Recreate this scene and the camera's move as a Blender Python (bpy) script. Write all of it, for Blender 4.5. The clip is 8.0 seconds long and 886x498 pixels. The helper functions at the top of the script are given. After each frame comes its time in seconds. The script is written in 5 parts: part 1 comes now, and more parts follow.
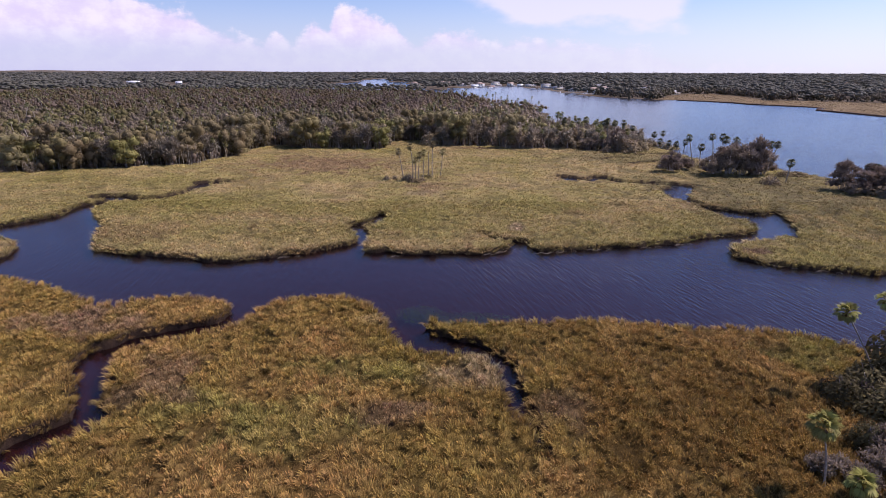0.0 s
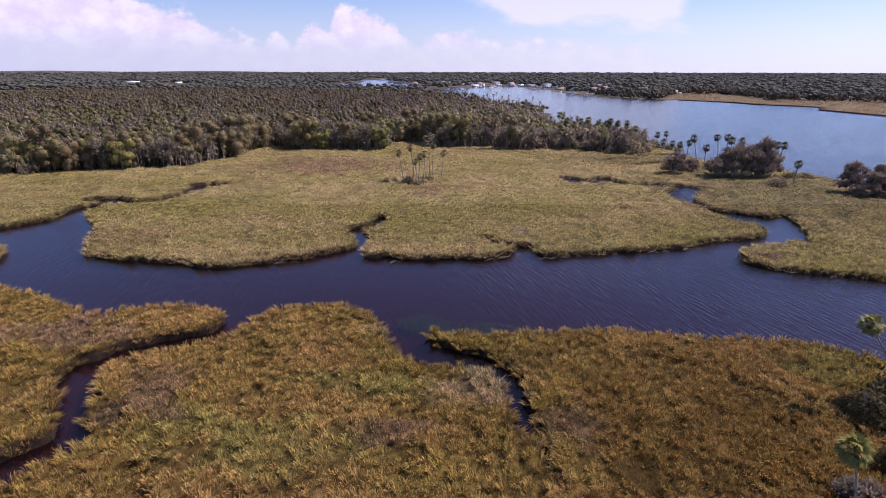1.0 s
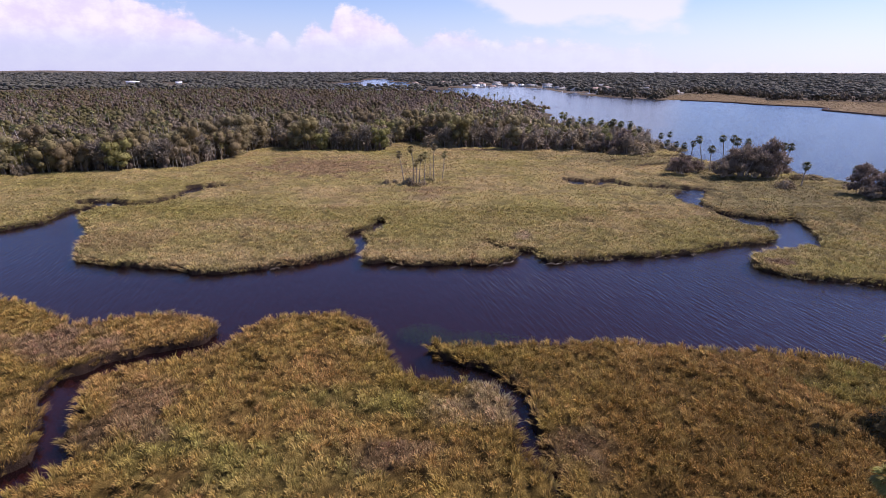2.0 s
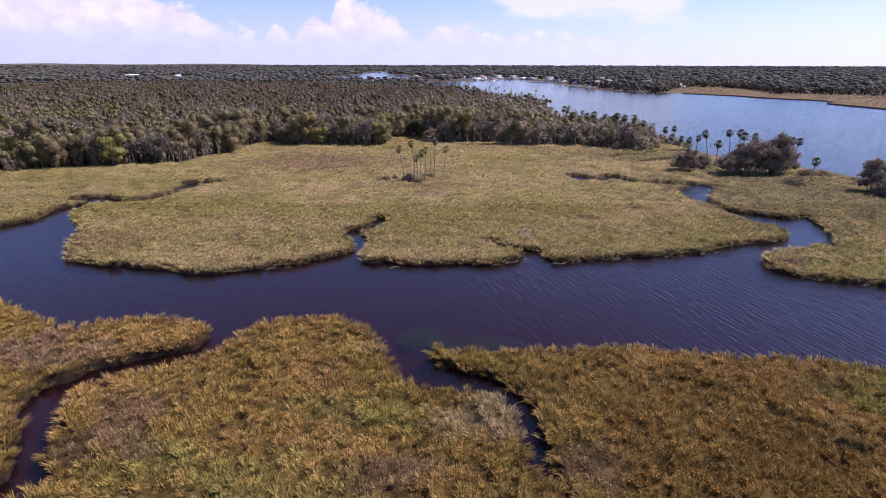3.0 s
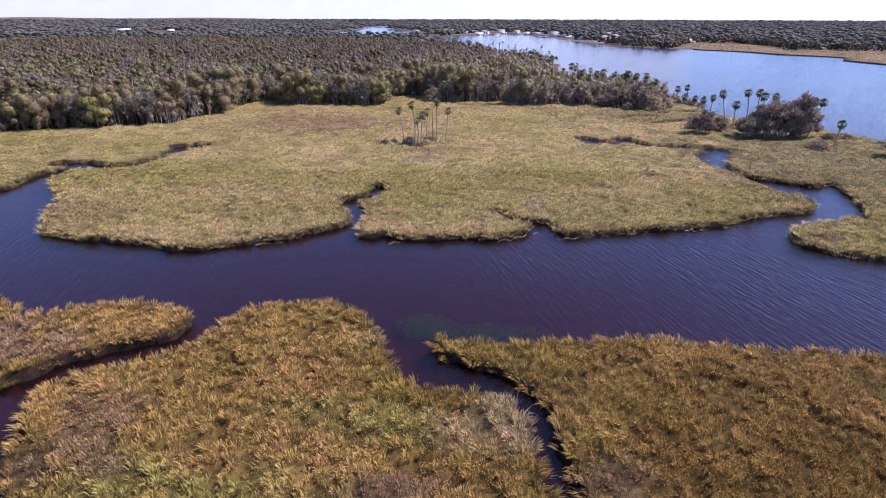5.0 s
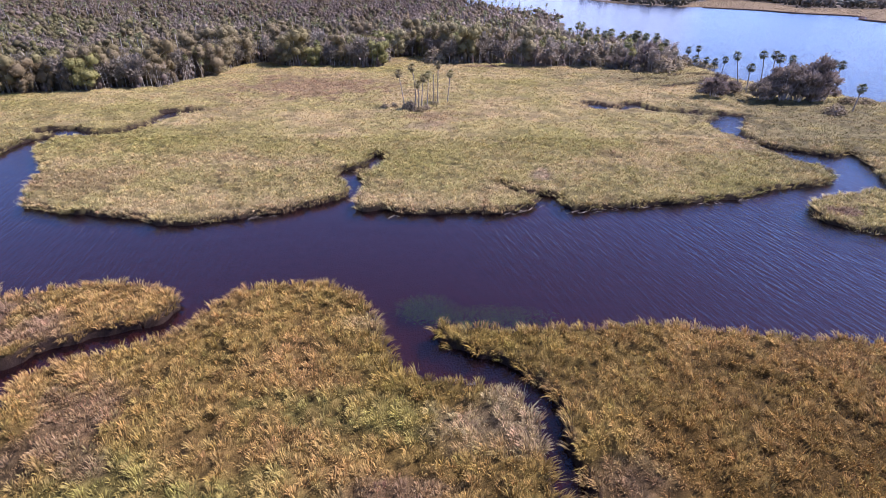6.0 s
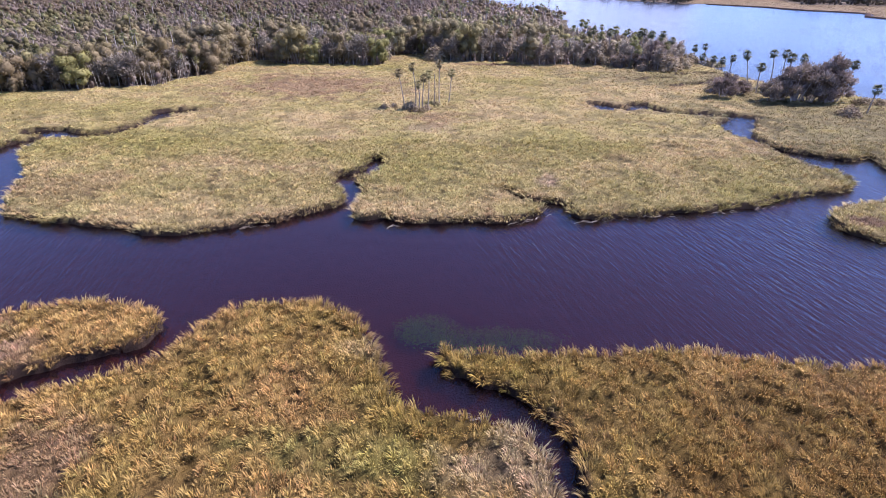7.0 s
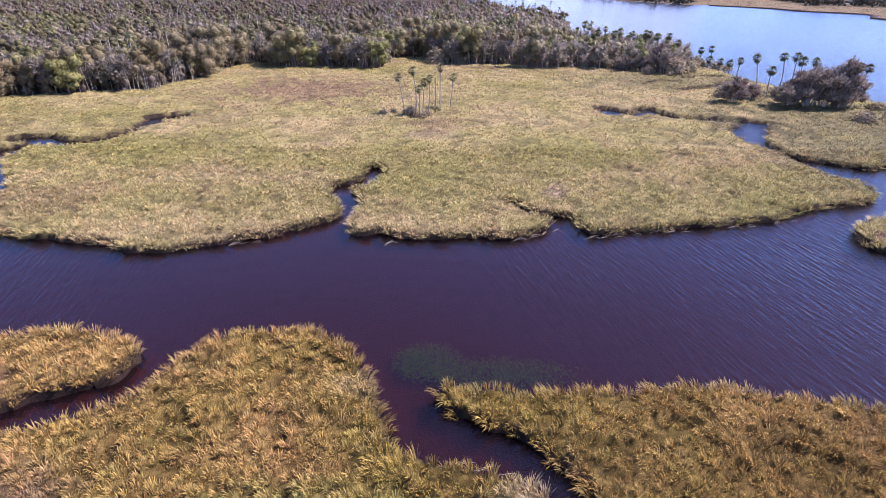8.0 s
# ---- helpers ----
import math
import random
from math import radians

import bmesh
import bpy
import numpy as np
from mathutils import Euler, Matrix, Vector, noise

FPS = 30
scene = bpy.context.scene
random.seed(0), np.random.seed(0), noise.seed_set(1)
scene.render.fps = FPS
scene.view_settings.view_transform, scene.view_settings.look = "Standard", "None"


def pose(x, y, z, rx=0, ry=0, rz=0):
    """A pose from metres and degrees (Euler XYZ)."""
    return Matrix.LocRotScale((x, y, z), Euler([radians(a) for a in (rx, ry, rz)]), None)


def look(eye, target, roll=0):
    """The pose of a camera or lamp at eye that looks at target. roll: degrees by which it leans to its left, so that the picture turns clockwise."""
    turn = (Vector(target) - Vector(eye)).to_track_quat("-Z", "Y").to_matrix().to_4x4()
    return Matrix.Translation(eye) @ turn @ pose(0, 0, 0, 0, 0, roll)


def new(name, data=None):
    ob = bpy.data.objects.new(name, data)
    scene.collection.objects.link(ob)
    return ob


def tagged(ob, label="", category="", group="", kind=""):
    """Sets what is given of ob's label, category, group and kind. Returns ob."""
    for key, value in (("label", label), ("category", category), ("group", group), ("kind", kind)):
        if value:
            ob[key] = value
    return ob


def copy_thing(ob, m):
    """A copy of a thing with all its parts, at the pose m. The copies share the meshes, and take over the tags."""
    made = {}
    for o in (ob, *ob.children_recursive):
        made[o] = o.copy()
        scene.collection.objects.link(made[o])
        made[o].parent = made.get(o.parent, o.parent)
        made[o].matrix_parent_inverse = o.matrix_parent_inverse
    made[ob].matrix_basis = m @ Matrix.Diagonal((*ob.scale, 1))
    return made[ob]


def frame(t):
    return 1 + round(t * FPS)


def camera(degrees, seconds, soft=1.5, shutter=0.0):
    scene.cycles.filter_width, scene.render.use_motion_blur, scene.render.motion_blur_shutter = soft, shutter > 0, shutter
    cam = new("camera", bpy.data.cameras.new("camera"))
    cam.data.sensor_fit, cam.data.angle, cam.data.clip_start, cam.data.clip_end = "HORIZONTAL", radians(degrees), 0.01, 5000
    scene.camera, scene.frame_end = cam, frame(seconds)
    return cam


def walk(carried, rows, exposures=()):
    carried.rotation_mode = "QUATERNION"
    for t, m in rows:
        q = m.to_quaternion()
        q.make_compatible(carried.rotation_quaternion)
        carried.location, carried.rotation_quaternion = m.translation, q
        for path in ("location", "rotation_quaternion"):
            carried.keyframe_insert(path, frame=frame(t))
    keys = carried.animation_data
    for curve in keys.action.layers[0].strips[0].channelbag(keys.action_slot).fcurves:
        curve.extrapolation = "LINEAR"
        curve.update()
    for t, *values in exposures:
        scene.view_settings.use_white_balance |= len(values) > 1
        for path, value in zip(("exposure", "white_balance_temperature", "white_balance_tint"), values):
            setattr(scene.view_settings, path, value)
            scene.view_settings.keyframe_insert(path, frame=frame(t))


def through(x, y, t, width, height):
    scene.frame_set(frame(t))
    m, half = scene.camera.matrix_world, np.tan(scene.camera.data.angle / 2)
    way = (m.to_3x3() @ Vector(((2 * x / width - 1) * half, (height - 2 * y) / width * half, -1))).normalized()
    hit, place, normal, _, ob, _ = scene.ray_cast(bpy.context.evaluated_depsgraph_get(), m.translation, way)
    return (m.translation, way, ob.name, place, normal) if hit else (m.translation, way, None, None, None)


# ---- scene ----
# ---------------------------------------------------------------- camera
cam = camera(77.7, 8.0, soft=0.7)
METRES, EYE = 32.7, 35.2
ROWS = [
    (0.0, 0.0, 0.0, 0.0, 0.04, -18.04, -0.14),
    (0.5, -0.0023, 0.0479, -0.0006, 0.05, -18.07, -0.09),
    (1.0, -0.0057, 0.099, -0.0012, 0.07, -18.04, -0.08),
    (1.5, -0.0086, 0.1519, -0.0019, 0.09, -18.02, -0.08),
    (3.0, -0.0185, 0.3116, -0.0054, 0.17, -18.7, -0.11),
    (3.5, -0.0216, 0.3658, -0.0061, 0.2, -19.65, -0.1),
    (4.0, -0.0251, 0.4233, -0.0063, 0.23, -20.43, -0.1),
    (4.5, -0.0278, 0.4839, -0.0072, 0.25, -21.15, -0.12),
    (6.0, -0.0364, 0.6837, -0.0081, 0.39, -26.69, -0.16),
    (6.5, -0.0399, 0.7587, -0.0075, 0.43, -27.06, -0.21),
    (7.0, -0.043, 0.8363, -0.0073, 0.48, -27.04, -0.24),
    (7.5, -0.0462, 0.9163, -0.008, 0.5, -27.01, -0.24),
    (8.0, -0.0493, 0.9986, -0.0083, 0.54, -26.96, -0.23),
]
EXPOSURES = [(0.0, 0.25, 6200, 26.5), (1.5, 0.29, 6200, 26.5), (3.0, 0.38, 6050, 27), (4.5, 0.59, 5950, 28), (6.0, 1.05, 5600, 28), (8.0, 1.19, 5600, 28)]
walk(cam, [(t, pose(METRES * x, METRES * y, EYE + METRES * z, 90 + pitch, roll, yaw))
           for t, x, y, z, yaw, pitch, roll in ROWS], EXPOSURES)

# ---------------------------------------------------------------- light
SUN_ELEVATION, SUN_EAST = 51.0, 72.0      # degrees; SUN_EAST is turned from +y towards +x
ground_way = Vector((math.sin(radians(SUN_EAST)), math.cos(radians(SUN_EAST)), 0))
sun_way = ground_way * math.cos(radians(SUN_ELEVATION)) + Vector((0, 0, math.sin(radians(SUN_ELEVATION))))
sun = new("sun", bpy.data.lights.new("sun", "SUN"))
sun.data.energy, sun.data.angle, sun.data.color = 5.0, radians(0.6), (1.0, 0.91, 0.80)
sun.matrix_world = look(sun_way * 200, (0, 0, 0))


class Nodes:
    """Short hand for a node tree."""

    def __init__(self, tree):
        self.tree = tree
        tree.nodes.clear()

    def add(self, kind, inputs=None, **values):
        node = self.tree.nodes.new(kind)
        for key, value in values.items():
            if key == "operation":
                node.operation = value
            elif key == "use_clamp":
                node.use_clamp = value
            elif key == "data_type":
                node.data_type = value
            elif key == "blend_type":
                node.blend_type = value
            elif key == "interpolation_type":
                node.interpolation_type = value
            elif key == "rotation_type":
                node.rotation_type = value
            elif key == "attribute_name":
                node.attribute_name = value
        for key, value in (inputs or {}).items():
            if isinstance(value, bpy.types.NodeSocket):
                self.tree.links.new(value, node.inputs[key])
            else:
                node.inputs[key].default_value = value
        return node

    def math(self, operation, a, b=0.0, c=0.0, clamp=False):
        return self.add("ShaderNodeMath", {0: a, 1: b, 2: c}, operation=operation, use_clamp=clamp).outputs[0]

    def mix(self, factor, a, b, blend="MIX"):
        node = self.add("ShaderNodeMix", data_type="RGBA", blend_type=blend)
        for key, value in ((0, factor), (6, a), (7, b)):
            if isinstance(value, bpy.types.NodeSocket):
                self.tree.links.new(value, node.inputs[key])
            else:
                node.inputs[key].default_value = value if key == 0 else (*value, 1)
        return node.outputs[2]

    def noise(self, vector, scale, detail=3.0, rough=0.55, **more):
        node = self.add("ShaderNodeTexNoise", {"Scale": scale, "Detail": detail, "Roughness": rough}, **more)
        if vector is not None:
            self.tree.links.new(vector, node.inputs["Vector"])
        return node.outputs["Fac"]

    def smooth(self, value, low, high):
        node = self.add("ShaderNodeMapRange", {"Value": value, "From Min": low, "From Max": high}, interpolation_type="SMOOTHSTEP")
        return node.outputs[0]

    def ramp(self, value, stops, how="LINEAR"):
        node = self.add("ShaderNodeValToRGB", {0: value})
        ramp = node.color_ramp
        ramp.interpolation = how
        for i, (place, colour) in enumerate(stops):
            stop = ramp.elements[i] if i < 2 else ramp.elements.new(place)
            stop.position = place
            stop.color = (*colour, 1) if isinstance(colour, tuple) else (colour, colour, colour, 1)
        return node.outputs[0]


world = bpy.data.worlds.new("sky")
scene.world = world
world.use_nodes = True
w = Nodes(world.node_tree)
sky = w.add("ShaderNodeTexSky")
sky.sky_type, sky.sun_disc = "NISHITA", False
sky.sun_elevation, sky.sun_rotation = radians(SUN_ELEVATION), radians(SUN_EAST)
sky.altitude, sky.air_density, sky.dust_density, sky.ozone_density = 30, 1.0, 0.6, 2.0
SKY = 0.128
sky_light = w.mix(1.0, sky.outputs[0], (SKY * 0.84, SKY, SKY * 1.28), "MULTIPLY")
split = w.add("ShaderNodeSeparateXYZ", {0: w.add("ShaderNodeTexCoord").outputs["Generated"]})
sx, sy, sz = split.outputs
bearing = w.math("ARCTAN2", sx, sy)
height = w.math("ARCSINE", sz)
# pale haze along the horizon
haze = w.math("SUBTRACT", 1.0, w.smooth(height, -0.03, 0.17))
haze_colour = w.ramp(w.math("MULTIPLY_ADD", bearing, 0.5, 0.5), [(0.0, (0.69, 0.75, 1.06)), (0.45, (0.84, 0.92, 1.10)), (0.8, (1.08, 1.15, 1.22))])
sky_light = w.mix(w.math("MULTIPLY", haze, 0.80), sky_light, haze_colour)
# unseen pale layer overhead, added to brighten the water's reflections
fill_veil = w.math("MULTIPLY", w.smooth(height, 0.12, 0.32), w.smooth(height, 1.1, 0.5))
sky_light = w.mix(w.math("MULTIPLY", fill_veil, 0.08), sky_light, (0.70, 0.80, 1.08))
# heaped clouds: the height of their tops along the horizon
place = w.add("ShaderNodeCombineXYZ", {0: bearing, 1: w.math("MULTIPLY", height, 1.35), 2: 0.0}).outputs[0]
tops = [(-0.66, .125), (-.56, .120), (-.50, .105), (-.41, .088), (-.37, .062), (-.30, .045), (-.275, .062), (-.255, .040), (-.215, .078), (-.195, .066),
        (-.175, .100), (-.135, .096), (-.09, .078), (-.05, .046), (.0, .066), (.045, .062), (.08, .045), (.15, .052), (.22, .047), (.30, .040), (.42, .012)]
profile = w.ramp(w.math("MULTIPLY_ADD", bearing, 0.625, 0.5), [(0.5 + 0.625 * u, v * 5) for u, v in tops], "EASE")
puffs = w.noise(place, 26.0, 7.0, 0.62)
broad = w.noise(place, 7.0, 4.0, 0.5)
edge = w.math("MULTIPLY_ADD", w.math("SUBTRACT", puffs, 0.5), 0.060, w.math("MULTIPLY", profile, 0.2))
rise = w.math("SUBTRACT", edge, height)
heap = w.smooth(rise, -0.003, 0.014)
base_fade = w.smooth(height, 0.018, 0.070)
heap = w.math("MULTIPLY", heap, w.math("MULTIPLY_ADD", base_fade, 0.72, 0.22))
heap = w.math("MULTIPLY", heap, w.smooth(w.math("ABSOLUTE", bearing), 1.3, 0.8))
cloud_colour = w.mix(w.smooth(puffs, 0.35, 0.68), (0.95, 0.87, 1.08), (1.14, 1.09, 1.13))
sky_light = w.mix(heap, sky_light, cloud_colour)
# the flat spread-out cloud above them
anvil_noise = w.noise(w.add("ShaderNodeCombineXYZ", {0: w.math("MULTIPLY", bearing, 0.45), 1: height, 2: 3.0}).outputs[0], 22.0, 5.0, 0.55)
anvil_edge = w.math("MULTIPLY", w.math("SUBTRACT", anvil_noise, 0.5), 0.07)
low = w.math("ADD", w.math("MULTIPLY_ADD", w.smooth(bearing, 0.0, 0.16), -0.062, 0.124), anvil_edge)
anvil = w.math("MULTIPLY", w.smooth(w.math("SUBTRACT", height, low), -0.006, 0.02), w.smooth(w.math("ADD", bearing, anvil_edge), 0.40, 0.37))
anvil = w.math("MULTIPLY", anvil, w.smooth(w.math("ADD", bearing, anvil_edge), -0.02, 0.06))
anvil = w.math("MULTIPLY", anvil, w.smooth(height, 0.30, 0.15))
sky_light = w.mix(w.math("MULTIPLY", anvil, 0.72), sky_light, (1.1, 1.07, 1.14))
back = w.add("ShaderNodeBackground", {"Color": sky_light, "Strength": 0.70})
w.add("ShaderNodeOutputWorld", {"Surface": back.outputs[0]})


# ---------------------------------------------------------------- materials
def material(name):
    made = bpy.data.materials.new(name)
    made.use_nodes = True
    return made, Nodes(made.node_tree)


def finish(n, shader):
    n.add("ShaderNodeOutputMaterial", {"Surface": shader})


def here(n):
    return n.add("ShaderNodeNewGeometry").outputs["Position"]


def plain(name, colour, second, scale=3.0, rough=0.7, metal=0.0, bump=0.2):
    """Two tones of one surface, mottled at a broad and a fine scale."""
    made, n = material(name)
    at = n.add("ShaderNodeTexCoord").outputs["Object"]
    a, b = n.noise(at, scale), n.noise(at, scale * 9, 2.0)
    tone = n.mix(n.smooth(n.math("MULTIPLY_ADD", b, 0.35, n.math("MULTIPLY", a, 0.65)), 0.35, 0.65), colour, second)
    tilt = n.add("ShaderNodeBump", {"Strength": bump, "Distance": 0.05, "Height": b})
    finish(n, n.add("ShaderNodeBsdfPrincipled", {"Base Color": tone, "Roughness": rough, "Metallic": metal, "Normal": tilt.outputs[0]}).outputs[0])
    return made


def leafy(name, through=0.25, rough=0.6, spread=0.35, each=1.0):
    """Leaves and blades: colour from 'tone', which includes painted shade and haze, with a little variation from leaf
    to leaf.
    """
    made, n = material(name)
    tone = n.add("ShaderNodeAttribute", attribute_name="tone").outputs["Color"]
    island = n.add("ShaderNodeNewGeometry").outputs["Random Per Island"]
    value = n.math("MULTIPLY_ADD", island, spread, 1.0 - spread / 2)
    one = n.add("ShaderNodeObjectInfo").outputs["Random"]
    value = n.math("MULTIPLY", value, n.math("MULTIPLY_ADD", one, 0.4 * each, 1.0 - 0.2 * each))
    tone = n.add("ShaderNodeHueSaturation", {"Hue": n.math("MULTIPLY_ADD", one, 0.03 * each, 0.5 - 0.015 * each), "Value": value, "Color": tone}).outputs[0]
    a = n.add("ShaderNodeBsdfPrincipled", {"Base Color": tone, "Roughness": rough, "Specular IOR Level": 0.12})
    b = n.add("ShaderNodeBsdfTranslucent", {"Color": tone})
    finish(n, n.add("ShaderNodeMixShader", {0: through, 1: a.outputs[0], 2: b.outputs[0]}).outputs[0])
    return made


GRASS = leafy("marsh_grass", 0.24, 0.6, 0.4, 0.0)
LEAF = leafy("leaves", 0.3, 0.7, 0.3)
FROND = leafy("palm_frond", 0.2, 0.55, 0.5)
BARK = plain("bark", (0.20, 0.17, 0.145), (0.36, 0.32, 0.285), 2.0, 0.9, bump=0.6)
PALM_BARK = plain("palm_bark", (0.20, 0.17, 0.14), (0.34, 0.30, 0.26), 3.0, 0.85, bump=0.6)
TWIG = plain("twig", (0.32, 0.27, 0.25), (0.50, 0.44, 0.41), 0.8, 0.9)
REED = plain("dead_reed", (0.17, 0.125, 0.085), (0.31, 0.25, 0.18), 1.0, 0.8)
WHITE_WALL = plain("white_wall", (0.72, 0.71, 0.68), (0.80, 0.80, 0.78), 0.6)
CREAM_WALL = plain("cream_wall", (0.60, 0.53, 0.42), (0.68, 0.62, 0.52), 0.6)
WHITE_ROOF = plain("white_metal_roof", (0.74, 0.75, 0.78), (0.84, 0.84, 0.86), 0.4, 0.4)
GREY_ROOF = plain("grey_shingle_roof", (0.20, 0.20, 0.22), (0.30, 0.30, 0.32), 0.6, 0.8)
BROWN_ROOF = plain("brown_shingle_roof", (0.26, 0.18, 0.15), (0.36, 0.27, 0.22), 0.6, 0.8)
DOCK_WOOD = plain("dock_wood", (0.26, 0.22, 0.19), (0.38, 0.34, 0.30), 0.8, 0.85)
SEAWALL = plain("seawall_concrete", (0.42, 0.40, 0.37), (0.55, 0.53, 0.50), 0.5, 0.85)
HULL = plain("boat_hull", (0.76, 0.76, 0.76), (0.84, 0.84, 0.84), 0.5, 0.25)
GLASS = plain("dark_window_glass", (0.02, 0.025, 0.03), (0.03, 0.035, 0.045), 0.5, 0.08)


def water_material():
    made, n = material("tannin_water")
    at = here(n)
    turned = n.add("ShaderNodeVectorRotate", {"Vector": at, "Angle": radians(-13)}, rotation_type="Z_AXIS").outputs[0]
    long_waves = n.add("ShaderNodeMapping", {"Vector": turned, "Scale": (1.0, 0.16, 1.0)}).outputs[0]
    ripple = n.noise(long_waves, 1.8, 2.0, 0.45)
    fine = n.noise(turned, 3.2, 2.0, 0.5)
    gust = n.noise(at, 0.03, 3.0)
    stretched = n.add("ShaderNodeMapping", {"Vector": at, "Scale": (0.25, 1.0, 1.0)}).outputs[0]
    slick = n.noise(stretched, 0.05, 3.0)
    lift = n.math("MULTIPLY_ADD", fine, 0.18, ripple)
    calm = n.math("MULTIPLY", n.smooth(gust, 0.30, 0.62), n.smooth(slick, 0.25, 0.55))
    # the open reach to the east takes more wind
    east = n.smooth(n.add("ShaderNodeSeparateXYZ", {0: at}).outputs[0], -15, 45)
    calm = n.math("MULTIPLY_ADD", east, 0.7, calm)
    bump = n.add("ShaderNodeBump", {"Strength": n.math("MULTIPLY_ADD", calm, 0.55, 0.33), "Distance": 0.15, "Height": lift})
    shine = n.add("ShaderNodeBsdfGlossy", {"Color": (0.82, 0.90, 1.0, 1), "Roughness": 0.16, "Normal": bump.outputs[0]})
    clear = n.add("ShaderNodeBsdfTransparent", {"Color": (0.72, 0.42, 0.34, 1)})
    murk = n.add("ShaderNodeBsdfDiffuse", {"Color": (0.008, 0.005, 0.007, 1)})
    deep = n.add("ShaderNodeMixShader", {0: 0.45, 1: clear.outputs[0], 2: murk.outputs[0]})
    fresnel = n.add("ShaderNodeFresnel", {"IOR": 1.33, "Normal": bump.outputs[0]})
    finish(n, n.add("ShaderNodeMixShader", {0: fresnel.outputs[0], 1: deep.outputs[0], 2: shine.outputs[0]}).outputs[0])
    return made


def ground_material():
    """Peat, dead thatch and river mud; 'tone' gives the plant litter's colour."""
    made, n = material("marsh_ground")
    at = here(n)
    tone = n.add("ShaderNodeAttribute", attribute_name="tone").outputs["Color"]
    a, b = n.noise(at, 0.6, 4.0), n.noise(at, 4.0, 4.0)
    value = n.math("MULTIPLY_ADD", b, 0.9, n.math("MULTIPLY_ADD", a, 0.5, 0.3))
    tone = n.add("ShaderNodeHueSaturation", {"Value": value, "Color": tone}).outputs[0]
    tilt = n.add("ShaderNodeBump", {"Strength": 0.7, "Distance": 0.25, "Height": b})
    finish(n, n.add("ShaderNodeBsdfPrincipled", {"Base Color": tone, "Roughness": 0.95, "Specular IOR Level": 0.08, "Normal": tilt.outputs[0]}).outputs[0])
    return made


def thatch_material():
    """The matted top of the marsh grass, combed and broken at a fine scale."""
    made, n = material("grass_thatch")
    at = here(n)
    tone = n.add("ShaderNodeAttribute", attribute_name="tone").outputs["Color"]
    a, b, c = n.noise(at, 2.2, 3.0), n.noise(at, 9.0, 3.0), n.noise(n.add("ShaderNodeMapping", {"Vector": at, "Scale": (1.0, 1.0, 0.25)}).outputs[0], 22.0, 2.0)
    value = n.math("MULTIPLY_ADD", c, 0.7, n.math("MULTIPLY_ADD", b, 0.7, n.math("MULTIPLY_ADD", a, 0.6, -0.05)))
    tone = n.add("ShaderNodeHueSaturation", {"Value": value, "Color": tone}).outputs[0]
    tilt = n.add("ShaderNodeBump", {"Strength": 0.9, "Distance": 0.22, "Height": n.math("MULTIPLY_ADD", c, 0.5, b)})
    finish(n, n.add("ShaderNodeBsdfPrincipled", {"Base Color": tone, "Roughness": 0.9, "Specular IOR Level": 0.1, "Normal": tilt.outputs[0]}).outputs[0])
    return made


WATER, GROUND, THATCH = water_material(), ground_material(), thatch_material()


# ---------------------------------------------------------------- small tools
def mesh_of(name, verts, faces, mat, tone=None):
    """A mesh from arrays; tone: a colour for each vertex."""
    verts, faces = np.asarray(verts, np.float32), np.asarray(faces, np.int32)
    count, corners = faces.shape
    mesh = bpy.data.meshes.new(name)
    mesh.vertices.add(len(verts))
    mesh.vertices.foreach_set("co", verts.ravel())
    mesh.loops.add(count * corners)
    mesh.loops.foreach_set("vertex_index", faces.ravel())
    mesh.polygons.add(count)
    mesh.polygons.foreach_set("loop_start", np.arange(0, count * corners, corners, dtype=np.int32))
    if tone is not None:
        tone = np.asarray(tone, np.float32)
        layer = mesh.attributes.new("tone", "FLOAT_COLOR", "POINT")
        layer.data.foreach_set("color", np.concatenate([tone, np.ones((len(tone), 1), np.float32)], 1).ravel())
    mesh.update(calc_edges=True)
    mesh.materials.append(mat)
    return mesh


def part(name, mesh, parent, label="", at=None):
    ob = new(name, mesh)
    ob.parent = parent
    if at is not None:
        ob.matrix_basis = at
    return tagged(ob, label=label)


def lattice(ix, iy, seed):
    h = (ix.astype(np.int64) * 374761393 + iy.astype(np.int64) * 668265263 + seed * 974634541) & 0x7FFFFFFF
    h = ((h ^ (h >> 13)) * 1274126177) & 0x7FFFFFFF
    return ((h ^ (h >> 16)) & 0xFFFF) / 65535.0


def soft_noise(x, y, size, seed=0):
    """Smooth noise, 0 to 1, with lumps about `size` metres across."""
    x, y = np.asarray(x) / size, np.asarray(y) / size
    ix, iy = np.floor(x), np.floor(y)
    fx, fy = x - ix, y - iy
    fx, fy = fx * fx * (3 - 2 * fx), fy * fy * (3 - 2 * fy)
    a, b = lattice(ix, iy, seed), lattice(ix + 1, iy, seed)
    c, d = lattice(ix, iy + 1, seed), lattice(ix + 1, iy + 1, seed)
    return (a * (1 - fx) + b * fx) * (1 - fy) + (c * (1 - fx) + d * fx) * fy


def layered(x, y, size, seed=0):
    return soft_noise(x, y, size, seed) * 0.55 + soft_noise(x, y, size / 2.3, seed + 7) * 0.3 + soft_noise(x, y, size / 5.1, seed + 13) * 0.15


def step(value, low, high):
    s = np.clip((value - low) / (high - low), 0, 1)
    return s * s * (3 - 2 * s)


